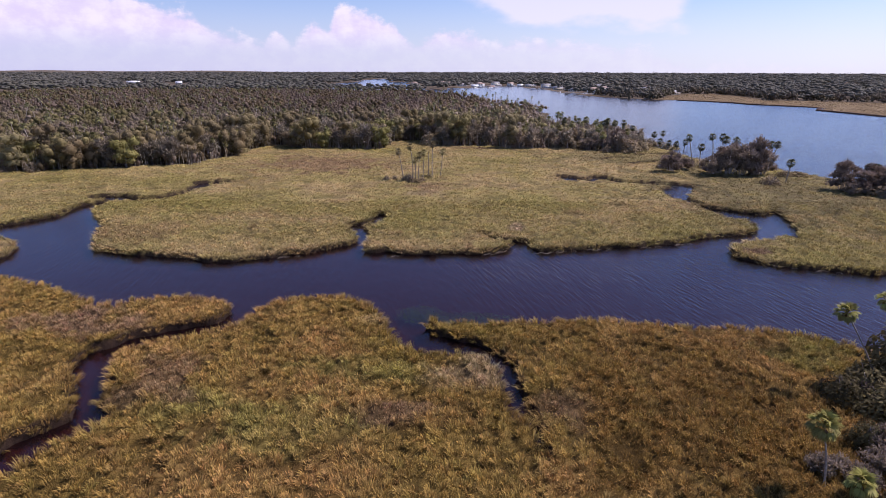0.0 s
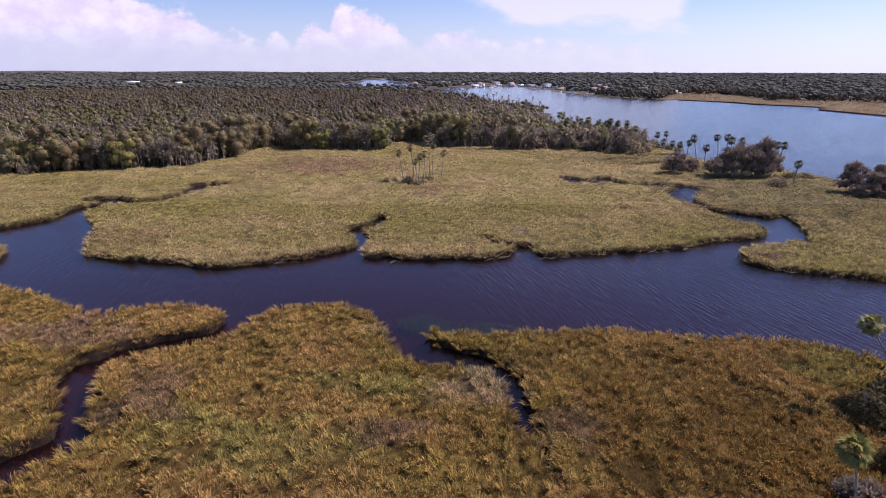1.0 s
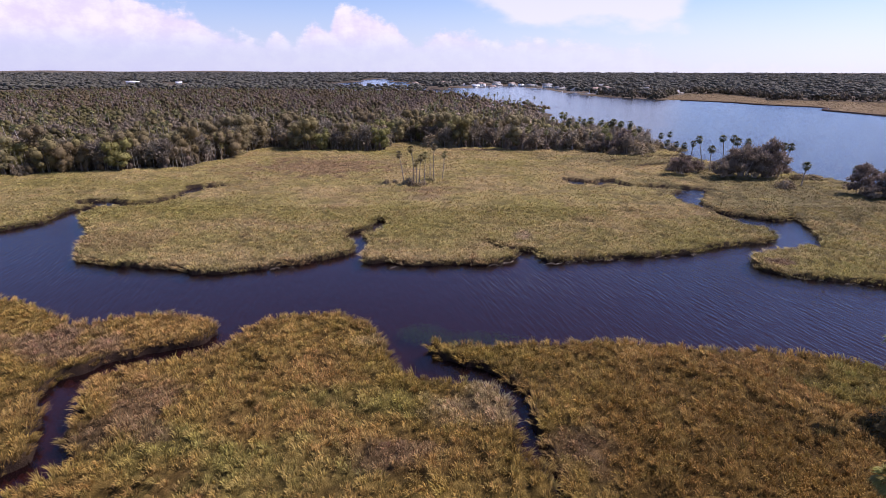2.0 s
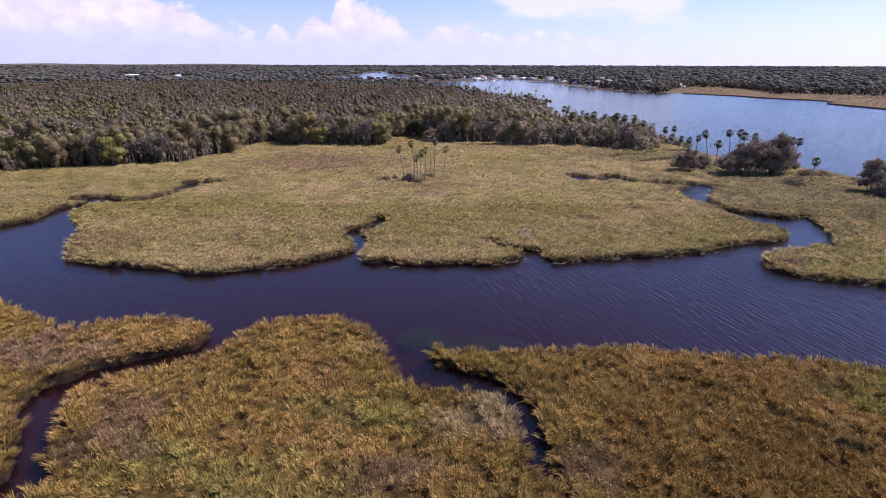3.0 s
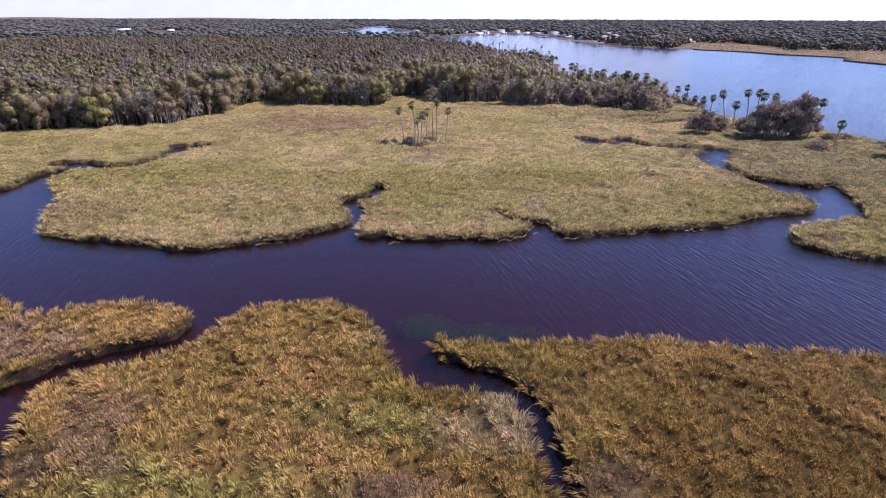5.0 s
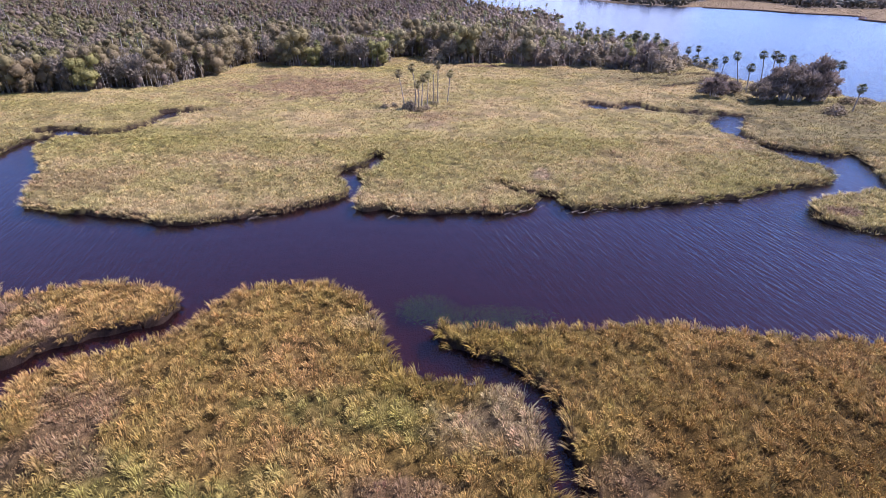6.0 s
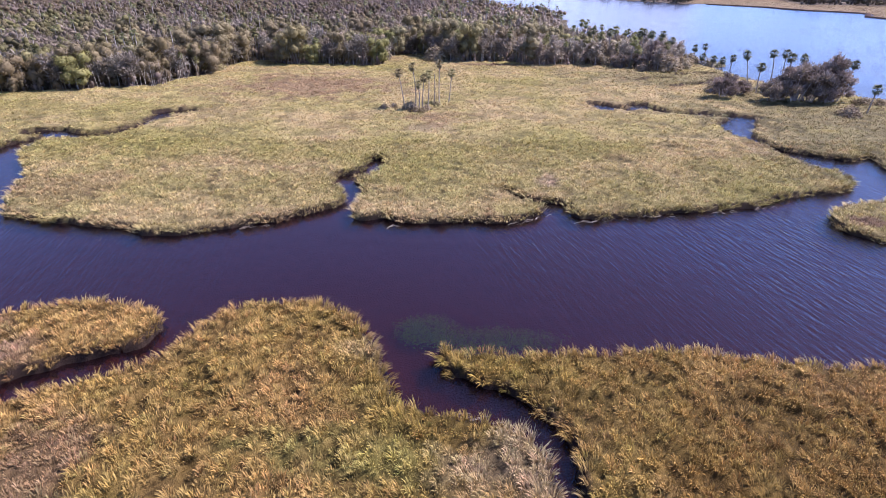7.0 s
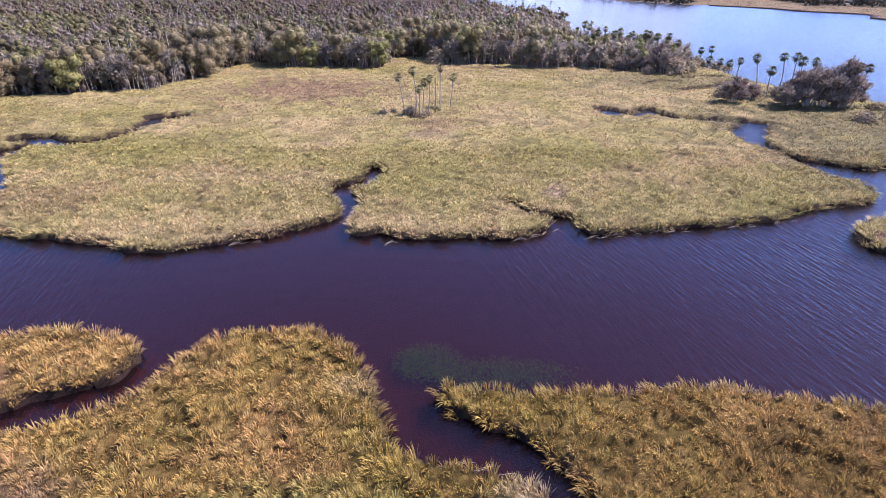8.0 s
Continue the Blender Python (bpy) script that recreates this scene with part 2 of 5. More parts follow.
# ---------------------------------------------------------------- the plan of land and water
def rounded(points, closed=True, per=4):
    """A smooth line through the corner points of a shore."""
    p = np.array(points, float)
    n, out = len(p), []
    for i in range(n if closed else n - 1):
        a, b, c, d = (p[(i + k) % n] if closed else p[min(max(i + k, 0), n - 1)] for k in (-1, 0, 1, 2))
        long = np.linalg.norm(c - b) > 60
        if np.linalg.norm(b - a) > 60:
            a = 2 * b - c
        if np.linalg.norm(d - c) > 60:
            d = 2 * c - b
        for s in np.linspace(0, 1, per, endpoint=False):
            if long:
                out.append(b + (c - b) * s)
            else:
                out.append(0.5 * (2 * b + (c - a) * s + (2 * a - 5 * b + 4 * c - d) * s ** 2 + (3 * b - a - 3 * c + d) * s ** 3))
    return np.array(out)


def inside(line, x, y):
    """Metres inside a closed line (negative outside)."""
    best, odd = np.full(x.shape, 1e9), np.zeros(x.shape, bool)
    for (ax, ay), (bx, by) in zip(line, np.roll(line, -1, 0)):
        dx, dy = bx - ax, by - ay
        long = dx * dx + dy * dy + 1e-12
        k = np.clip(((x - ax) * dx + (y - ay) * dy) / long, 0, 1)
        best = np.minimum(best, (x - ax - k * dx) ** 2 + (y - ay - k * dy) ** 2)
        if ay != by:
            odd ^= ((ay > y) != (by > y)) & (x < dx * (y - ay) / dy + ax)
    return np.where(odd, 1, -1) * np.sqrt(best)


def along(line, x, y):
    """Metres into a creek given as (x, y, half width) points (negative on land)."""
    best = np.full(x.shape, -1e9)
    for (ax, ay, aw), (bx, by, bw) in zip(line[:-1], line[1:]):
        dx, dy = bx - ax, by - ay
        k = np.clip(((x - ax) * dx + (y - ay) * dy) / (dx * dx + dy * dy), 0, 1)
        best = np.maximum(best, aw + (bw - aw) * k - np.hypot(x - ax - k * dx, y - ay - k * dy))
    return best


NORTH_SHORE = [(-400, 60), (-200, 90), (-130, 113), (-107, 122), (-100, 128.5), (-96.5, 134), (-97, 140.5), (-96.4, 146.7), (-91.8, 150.8), (-85, 150.2),
               (-89.5, 146.5), (-90, 139), (-87.6, 134.5), (-80.8, 126.6), (-77, 118), (-72.7, 109), (-69, 105.7), (-59, 103), (-49.5, 101), (-44.5, 99.3),
               (-39, 100.3), (-32, 103), (-25, 106.5), (-20.5, 109.5), (-18.5, 112), (-19, 117), (-17, 120), (-15.7, 114.5), (-15.5, 105.8), (-11, 106),
               (-7.5, 104.5), (0, 104.5), (7.5, 105), (12.5, 107), (15.5, 109.7), (18, 110.8), (18.7, 108), (20.5, 106.5), (25, 107.4), (39, 109.5),
               (49.7, 111.6), (56, 115.5), (66, 118), (71.5, 121.5), (73.3, 125)]
EAST_SHORE = [(72, 130), (69.8, 132.8), (68.0, 137), (67.4, 141), (68.4, 148), (66, 156), (66, 163), (71, 170), (78, 173), (76, 165), (70.5, 155.5), (70.4, 146.5),
              (72.9, 142), (78.5, 138.5), (81, 135.5), (86.5, 139), (84.2, 129), (79.7, 117.3), (67, 112), (61.3, 110), (58.2, 105.2), (58.8, 100.8), (65.3, 97), (72.4, 95),
              (80, 93), (90, 89), (130, 72), (300, 20), (600, -100), (5500, -100), (5500, 5500), (-5500, 5500), (-5500, 60)]
POINT_SHORE = [(-88.9, 108.5), (-95, 112.5), (-105, 112), (-125, 104), (-150, 95), (-150, 91), (-120, 95), (-95, 98), (-86, 101)]
WEST_SHORE = [(-120, 88), (-88, 91.3), (-75.7, 88), (-68, 85.5), (-61, 82.3), (-54, 78), (-51.3, 77), (-47.7, 79), (-43, 80.3), (-38.3, 80), (-34.3, 79), (-32.2, 76),
              (-32.8, 72.5), (-36.8, 71), (-39.5, 70), (-41.6, 68.4), (-44, 65.8), (-45.4, 63.6), (-45.6, 61), (-44.6, 58.4), (-42.5, 55.3), (-41.5, 53), (-39.5, 49.5),
              (-41, 47.5), (-42, 45.5), (-43.5, 43), (-47, 38), (-60, 20), (-140, -200), (-140, -5500), (-5500, -5500), (-5500, 0), (-300, 40)]
MIDDLE_SHORE = [(-44, 30), (-39, 40), (-38.7, 42.5), (-37.2, 45), (-35.2, 46.8), (-35.5, 48.7), (-37.8, 52.3), (-38.1, 54.6), (-40.5, 59.5), (-40.7, 63), (-38.5, 65.5),
                (-34, 67), (-31.5, 69), (-29, 71), (-28, 74.5), (-26.7, 77.7), (-23.5, 79.7), (-18.5, 80.2), (-15.2, 79.4), (-12, 77.5), (-9.5, 74.5), (-7.7, 70.5),
                (-6.5, 67), (-6, 64.2), (-3, 63.4), (0.5, 63), (3.3, 62.2), (6, 60), (7, 56.6), (6.7, 53.6), (7, 51), (8.5, 48), (9.4, 45.5), (11, 42), (11, -5500),
                (-120, -5500), (-120, -200)]
SOUTH_EAST_SHORE = [(-2.4, 71), (-1.8, 72.3), (1.3, 71.6), (6.1, 71.2), (9.3, 71.6), (14, 71.4), (23.5, 72), (29, 71), (34, 69.9), (40, 69.4), (45.6, 68.6), (49.6, 67.4), (52, 65.3),
                    (55, 63.5), (62, 59), (90, 45), (200, 0), (5500, -300), (5500, -5500), (9.0, -5500), (9.0, 42), (10.2, 46), (9.6, 51), (8.7, 55), (9.4, 58), (9, 61.3), (7.1, 63.8),
                    (5, 66.2), (1.3, 67.8), (-1, 68.5)]
RIVER = [(700, -60), (300, 60), (160, 140), (134, 168), (131.7, 185), (124, 199), (110, 211), (104, 233), (99, 281), (86, 325), (72, 350), (72, 400), (86, 460), (90, 485),
         (64, 530), (45, 640), (22, 740), (-20, 850), (-40, 1000), (40, 1140), (123, 1306), (193, 1118), (192, 903), (216, 790), (250, 730), (290, 704), (327, 657), (339, 614),
         (374, 569), (350, 528), (358, 456), (420, 400), (700, 280), (5500, 100), (5500, -90)]
LAKE = [(-330, 1420), (-270, 1430), (-250, 1700), (-290, 2150), (-220, 2150), (-170, 1750), (-80, 1440), (-30, 1040), (-200, 1070)]
CREEKS_AND_DIPS = [[(78, 171.5, 2.2), (73.5, 173.2, 2.6), (64, 175.6, 2.6), (57.5, 178.2, 2.5), (53.5, 182.5, 3.4), (53, 185.5, 3.0)],
          [(52, 181.5, 1.8), (47, 181, 1.8), (43.5, 182.4, 3.6), (41.5, 186, 3.0)],
          [(-98, 152.8, 2.6), (-94, 153.6, 2.8), (-86, 150.2, 2.8), (-81.5, 151.5, 2.2), (-78, 155.4, 1.7), (-75.8, 162, 1.5), (-75.8, 168, 2.2), (-75.3, 173.2, 3.6), (-71.6, 176, 2.4)],
          [(-18, 118, 2.0), (-19.6, 121.5, 1.9), (-21, 124, 1.9), (-18.5, 125.4, 1.9), (-15.2, 128.5, 2.2), (-15.4, 134, 1.9)],
          # first three here: made-up dips that draw the meadow's dark hollow lines
          [(73, 214, .8), (79, 217, 1.8), (86, 219.5, 1.4), (94, 227, 1.7), (99, 229, .8)], [(82, 236, .8), (88, 239, 1.8), (95, 240, 1.5), (100, 236, .8)], [(66, 226, .8), (72, 229, 1.5), (78, 229, .8)],
          [(17, 110.5, 1.5), (12.5, 112.5, 1.3), (9, 117, 1.0)]]
FOREST = [(-600, 150), (-155, 191), (-142, 190), (-137, 195), (-120, 199), (-110, 204), (-95, 208), (-92, 218), (-86, 230), (-84, 251), (-78, 263), (-66, 253), (-48, 253.5), (-27, 252),
          (-24, 279), (-14, 284), (-10, 266), (4, 262), (23, 262.5), (31, 255), (56, 255), (69, 246), (80, 243), (92, 250), (96, 275), (84, 320), (66, 350), (64, 400), (80, 455), (84, 480),
          (58, 530), (38, 640), (14, 735), (-40, 850), (-600, 850)]
LANDS = [rounded(NORTH_SHORE + EAST_SHORE), rounded(POINT_SHORE), rounded(WEST_SHORE), rounded(MIDDLE_SHORE), rounded(SOUTH_EAST_SHORE)]
RIVER_LINE, LAKE_LINE, FOREST_LINE = rounded(RIVER), rounded(LAKE), rounded(FOREST)


def land(x, y):
    """Metres from the water's edge: positive on land, negative in the water."""
    x, y = np.asarray(x, float), np.asarray(y, float)
    wob = (soft_noise(x, y, 3.1, 41) - 0.5) * 1.1 + (soft_noise(x, y, 1.1, 42) - 0.5) * 0.5
    best = np.max([inside(line, x, y) for line in LANDS], axis=0)
    best = np.minimum(best, -inside(RIVER_LINE, x, y))
    best = np.minimum(best, -inside(LAKE_LINE, x, y))
    for creek in CREEKS_AND_DIPS:
        best = np.minimum(best, -along(creek, x, y))
    return best + wob * np.clip(1.2 - np.abs(best) * 0.1, 0, 1)


STRAW, OLIVE, GREEN, RUST = np.array((0.280, 0.210, 0.094)), np.array((0.236, 0.190, 0.070)), np.array((0.190, 0.162, 0.043)), np.array((0.205, 0.130, 0.070))
DARK_OLIVE = np.array((0.165, 0.135, 0.060))
DEAD, PALE, SHADED_RUST = np.array((0.150, 0.094, 0.056)), np.array((0.275, 0.203, 0.118)), np.array((0.158, 0.094, 0.023))
# stands of growth, the darkest rust ones with shade put into their colour: x, y, half lengths, colour, strength
STANDS = [(-9, 57.5, 8, 4, GREEN, .75), (-26, 50, 8, 5, GREEN, .7), (-14, 47, 9, 5, GREEN, .6), (3.5, 57.5, 5.5, 5.5, PALE, .7), (13.5, 50, 5, 5.5, DEAD, .8), (-32.5, 55.5, 4.5, 6.5, DEAD, .7),
          (-52, 71, 9, 4.5, RUST, 1.0), (-5, 50, 5, 3, DEAD, .7), (-8, 74, 3.5, 6, PALE, .35), (30, 60, 19, 8, SHADED_RUST, .65), (28, 46, 20, 11, SHADED_RUST, .95), (45, 62, 7, 4, GREEN, .7),
          (-48, 210, 30, 22, RUST, .85), (18, 256, 14, 4, DEAD, .9), (-7, 156, 8, 5, PALE, .6), (-4, 168, 9, 7, RUST, .7), (17.5, 122, 3, 4, PALE, .9), (-106, 175, 40, 14, GREEN, .55),
          (62, 104, 3.4, 2.4, DEAD, 1.0), (-67, 117, 11, 9, RUST, .5), (115, 153, 9, 6, DEAD, .9), (64, 141, 2.5, 5, PALE, .5), (-30, 117, 14, 9, GREEN, .4), (-70, 150, 22, 12, GREEN, .45),
          (95, 120, 16, 10, OLIVE, .6), (98, 168, 38, 48, DARK_OLIVE, .9), (76, 230, 40, 20, DARK_OLIVE, .75), (-120, 150, 30, 16, OLIVE, .6), (-70, 60, 12, 6, STRAW, .5)]


def growth(x, y):
    """The colour of the marsh's growth at a place."""
    a, b, c = layered(x, y, 13, 3), layered(x, y, 5.5, 5), layered(x, y, 28, 9)
    colour = OLIVE + (STRAW - OLIVE) * step(a, 0.34, 0.68)[:, None]
    colour = colour + (RUST - colour) * (step(b, 0.52, 0.78) * 0.32)[:, None]
    colour = colour + (GREEN - colour) * (step(c, 0.55, 0.75) * 0.5)[:, None]
    # the growth on the near banks takes a browner colour
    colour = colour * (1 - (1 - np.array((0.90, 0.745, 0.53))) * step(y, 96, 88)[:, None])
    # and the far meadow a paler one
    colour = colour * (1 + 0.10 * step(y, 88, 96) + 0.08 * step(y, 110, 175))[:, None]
    for sx_, sy_, rx, ry, kind, strength in STANDS:
        d = np.hypot((x - sx_) / rx, (y - sy_) / ry) + (layered(x, y, 4.0, 21) - 0.5) * 2.0
        colour = colour + (kind - colour) * (step(d, 1.2, 0.4) * strength)[:, None]
    return colour


# ---------------------------------------------------------------- ground and water
def spaced(fine_low, fine_high, pitch, far_low, far_high, rate_low=1.16, rate_high=1.035):
    """Grid lines, close together over the marsh and wider towards the horizon."""
    line = list(np.arange(fine_low, fine_high, pitch))
    reach, gap = line[-1], pitch
    while reach < far_high:
        gap = min(gap * (rate_high if reach < 900 else 1.4), 300)
        reach += gap
        line.append(reach)
    reach, gap = fine_low, pitch
    while reach > far_low:
        gap = min(gap * rate_low, 300)
        reach -= gap
        line.insert(0, reach)
    return np.array(line)


FAR_MARSH = [(270, 715), (327, 657), (339, 614), (374, 569), (350, 528), (358, 456), (420, 400), (900, 230), (900, 480), (500, 643), (448, 688), (392, 690), (420, 800), (418, 880), (380, 890), (306, 790)]
FAR_MARSH_LINE = rounded(FAR_MARSH)


def wooded(x, y):
    """Metres inside the woods (negative in the open)."""
    near = inside(FOREST_LINE, x, y)
    beyond = np.minimum(np.minimum(y - 845, -inside(FAR_MARSH_LINE, x, y)), 1e6)
    across = np.minimum(np.minimum(x - 230, -inside(FAR_MARSH_LINE, x, y)), y - 420)
    return np.maximum(near, np.maximum(beyond, across))


def ground_height(x, y, shore):
    r = np.hypot(x, y)
    z = np.interp(shore, [-6, -2.0, -0.6, 0.0, 0.3, 0.9, 2.5], [-1.6, -1.1, -0.5, 0.0, 0.45, 0.52, 0.45])
    z = z + (layered(x, y, 6, 51) - 0.5) * 0.25 * step(shore, 0.3, 2.0)
    hills = 12 + 12 * np.exp(-((x / (r + 1) + 0.565) / 0.05) ** 2) + 12 * np.exp(-((x / (r + 1) + 0.375) / 0.07) ** 2)
    return z + step(r, 3900, 4900) * hills * step(shore, 0, 5)


def build_ground():
    xs, ys = spaced(-112, 96, 0.95, -5300, 5300), spaced(34, 190, 0.95, -5300, 5300)
    gx, gy = (a.ravel() for a in np.meshgrid(xs, ys))
    shore = land(gx, gy)
    z = ground_height(gx, gy, shore) - 0.35 * step(np.abs(shore), 4.0, 1.5)
    tone = growth(gx, gy) * 0.14 + np.array((0.024, 0.017, 0.014))
    woods = step(wooded(gx, gy), -2, 4)[:, None]
    tone = tone * (1 - woods) + np.array((0.12, 0.095, 0.07)) * woods
    far = (step(inside(FAR_MARSH_LINE, gx, gy), -2, 6))[:, None]
    tone = tone * (1 - far) + np.array((0.20, 0.145, 0.08)) * far
    bed = step(shore, 0.4, 0.05)[:, None]
    tone = tone * (1 - bed) + np.array((0.075, 0.035, 0.029)) * bed
    n, m = len(xs), len(ys)
    i = (np.arange(m - 1)[:, None] * n + np.arange(n - 1)[None, :]).ravel()
    mesh = mesh_of("ground", np.stack([gx, gy, z], 1), np.stack([i, i + 1, i + n + 1, i + n], 1), GROUND, tone)
    mesh.polygons.foreach_set("use_smooth", np.ones(len(i), bool))
    tagged(new("ground", mesh), "flat brown peat marsh ground with a muddy channel bed", "ground", kind="structure")


def build_water():
    side = np.linspace(-5300, 5300, 9)
    gx, gy = (a.ravel() for a in np.meshgrid(side, side))
    i = (np.arange(8)[:, None] * 9 + np.arange(8)[None, :]).ravel()
    mesh = mesh_of("water", np.stack([gx, gy, gx * 0], 1), np.stack([i, i + 1, i + 10, i + 9], 1), WATER)
    tagged(new("water", mesh), "dark tannin-stained river water with light wind ripples", "water", kind="structure")


build_ground()
build_water()


# ---------------------------------------------------------------- marsh grass
def scatter(x0, x1, y0, y1, cell, seed):
    rng = np.random.default_rng(seed)
    gx, gy = np.meshgrid(np.arange(x0, x1, cell), np.arange(y0, y1, cell))
    gx = gx.ravel() + rng.random(gx.size) * cell
    gy = gy.ravel() + rng.random(gy.size) * cell
    keep = np.abs(gx) < 0.86 * gy + 26
    return gx[keep], gy[keep], rng


def tussocks(x, y, z, tall, reach, count, wide, colour, rng, over=None):
    """Tufts of blades that lean together and arch over outwards. x, y, z, tall, colour: one for each tuft; over: the way each hangs."""
    n = len(x) * count
    lean_x = (layered(x, y, 2.6, 61) - 0.5) * 0.9 + rng.normal(0, 0.10, len(x)) - 0.10
    lean_y = (layered(x, y, 2.6, 62) - 0.5) * 0.9 + rng.normal(0, 0.10, len(x))
    if over is not None:
        lean_x, lean_y = lean_x + over[:, 0], lean_y + over[:, 1]
    tuft = np.repeat(np.arange(len(x)), count)
    turn, out = rng.random(n) * 2 * np.pi, np.sqrt(rng.random(n))
    dx, dy = np.cos(turn), np.sin(turn)
    high = tall[tuft] * (0.62 + 0.30 * rng.random(n) + 0.22 * (1 - out))
    away = reach * out
    face = turn + rng.normal(0, 0.9, n)
    fx, fy = np.cos(face), np.sin(face)
    droop = 0.10 + 0.40 * rng.random(n) ** 1.5
    half = wide * (0.34 + 0.30 * rng.random(n))
    rows, tones = [], []
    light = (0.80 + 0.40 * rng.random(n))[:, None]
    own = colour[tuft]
    # brown blade feet, darkened further to paint the shade low in the tuft
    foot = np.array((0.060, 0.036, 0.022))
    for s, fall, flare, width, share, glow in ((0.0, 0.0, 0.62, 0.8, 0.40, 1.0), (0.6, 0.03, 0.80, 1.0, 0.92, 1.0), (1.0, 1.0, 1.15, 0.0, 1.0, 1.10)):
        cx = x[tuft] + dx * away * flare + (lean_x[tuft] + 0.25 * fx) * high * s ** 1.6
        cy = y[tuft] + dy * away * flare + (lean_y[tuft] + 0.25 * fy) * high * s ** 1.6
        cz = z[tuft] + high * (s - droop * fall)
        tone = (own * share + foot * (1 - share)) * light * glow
        for sign in ((-1, 1) if width else (0,)):
            rows.append(np.stack([cx - sign * fy * half * width, cy + sign * fx * half * width, cz], 1))
            tones.append(tone)
    verts, tone = np.stack(rows, 1).reshape(-1, 3), np.stack(tones, 1).reshape(-1, 3)
    start = np.arange(n)[:, None] * 5
    faces = np.concatenate([start + np.array([k]) for k in ((0, 1, 3), (0, 3, 2), (2, 3, 4))], 0)
    return verts, faces, tone


def canopy(x, y, shore, lumps, deep):
    """Height of the grass mat above the ground, in rounded tussocks with hollows between; how much of a tussock a place is; and how dead."""
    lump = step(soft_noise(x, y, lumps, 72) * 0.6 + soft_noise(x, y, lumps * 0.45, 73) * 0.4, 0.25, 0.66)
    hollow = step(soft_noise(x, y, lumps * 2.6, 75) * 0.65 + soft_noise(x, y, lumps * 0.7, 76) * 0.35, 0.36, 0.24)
    bare = np.zeros(len(x))
    for sx_, sy_, rx, ry, kind, strength in STANDS:
        if kind is DEAD:
            bare = np.maximum(bare, step(np.hypot((x - sx_) / rx, (y - sy_) / ry) + (layered(x, y, 2.4, 33) - 0.5) * 3.0, 1.1, 0.3) * strength)
    mat = (0.26 + 0.26 * layered(x, y, 4.5, 71) + 0.38 * lump) * (1 - 0.75 * hollow) * (1 - 0.5 * bare)
    return deep * mat * step(shore, 0.0, 0.55), lump * (1 - hollow), bare


# peat, taken darker for shade under the grass rim; doubled on the far bank
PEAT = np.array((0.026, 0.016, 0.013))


def marsh(x0, x1, y0, y1, cell, pitch, wide, count, seed, label, tall, reach, lumps, deep=1.0, even=0.0):
    """One stretch of marsh: a mat of matted grass, and tufts standing out of it."""
    gx, gy = np.meshgrid(np.arange(x0, x1 + pitch, pitch), np.arange(y0, y1 + pitch, pitch))
    n = gx.shape[1]
    gx, gy = gx.ravel(), gy.ravel()
    jitter = np.random.default_rng(seed + 50)
    px, py = gx + jitter.uniform(-.3, .3, len(gx)) * pitch, gy + jitter.uniform(-.3, .3, len(gx)) * pitch
    px, py = np.where((gx == gx.min()), gx, px), np.where((gy == gy.min()) | (gy == gy.max()), gy, py)
    shore = land(px, py)
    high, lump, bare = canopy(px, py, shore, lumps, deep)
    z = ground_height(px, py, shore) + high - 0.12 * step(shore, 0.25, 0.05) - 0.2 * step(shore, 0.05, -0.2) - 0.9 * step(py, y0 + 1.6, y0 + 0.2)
    # hollows painted darker than tussock tops, as shade between the tufts
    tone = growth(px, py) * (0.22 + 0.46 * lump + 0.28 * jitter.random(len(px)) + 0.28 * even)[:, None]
    # soaked peat of the bank below the grass, darkened for the shade there
    wet_shade = (step(shore, 0.85, 0.35) * 0.96)[:, None]
    tone = tone * (1 - wet_shade) + PEAT * wet_shade
    good = (shore > -1.6 * pitch) & (wooded(px, py) < 3.0) & (np.abs(px) < 0.86 * py + 28)
    i = (np.arange(len(gx) // n - 1)[:, None] * n + np.arange(n - 1)[None, :]).ravel()
    faces = np.stack([i, i + 1, i + n + 1, i + n], 1)
    faces = faces[good[faces].all(1)]
    used, flat = np.unique(faces, return_inverse=True)
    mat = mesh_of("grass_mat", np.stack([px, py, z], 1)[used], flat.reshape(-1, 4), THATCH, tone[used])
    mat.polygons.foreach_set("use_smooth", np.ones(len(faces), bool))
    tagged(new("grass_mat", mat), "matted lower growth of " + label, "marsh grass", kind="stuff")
    x, y, rng = scatter(x0, x1, y0, y1, cell, seed)
    shore = land(x, y)
    if 0.4 < pitch < 0.9:
        # the rim of the bank is grown closer
        rim_x, rim_y, _ = scatter(x0, x1, y0, y1, cell * 0.55, seed + 100)
        rim_shore = land(rim_x, rim_y)
        rim = (rim_shore > 0.02) & (rim_shore < 0.5)
        x, y, shore = (np.concatenate([a, b[rim]]) for a, b in ((x, rim_x), (y, rim_y), (shore, rim_shore)))
    keep = (shore > 0.06 + 0.12 * rng.random(len(x))) & (wooded(x, y) < 1.0)
    x, y, shore = x[keep], y[keep], shore[keep]
    high, lump, bare = canopy(x, y, shore, lumps, deep)
    keep = rng.random(len(x)) < (0.42 + 0.58 * lump) + step(shore, 1.4, 0.6)
    x, y, shore, high, lump, bare = (a[keep] for a in (x, y, shore, high, lump, bare))
    rim = step(shore, 1.3, 0.5)
    length = tall * (0.6 + 0.35 * lump + 0.35 * rng.random(len(x))) * (1 + 0.25 * rim) * (1 - 0.4 * bare)
    z = ground_height(x, y, shore) + high - 0.22 * deep + 0.12 * bare - 0.16 * step(shore, 0.6, 0.15)
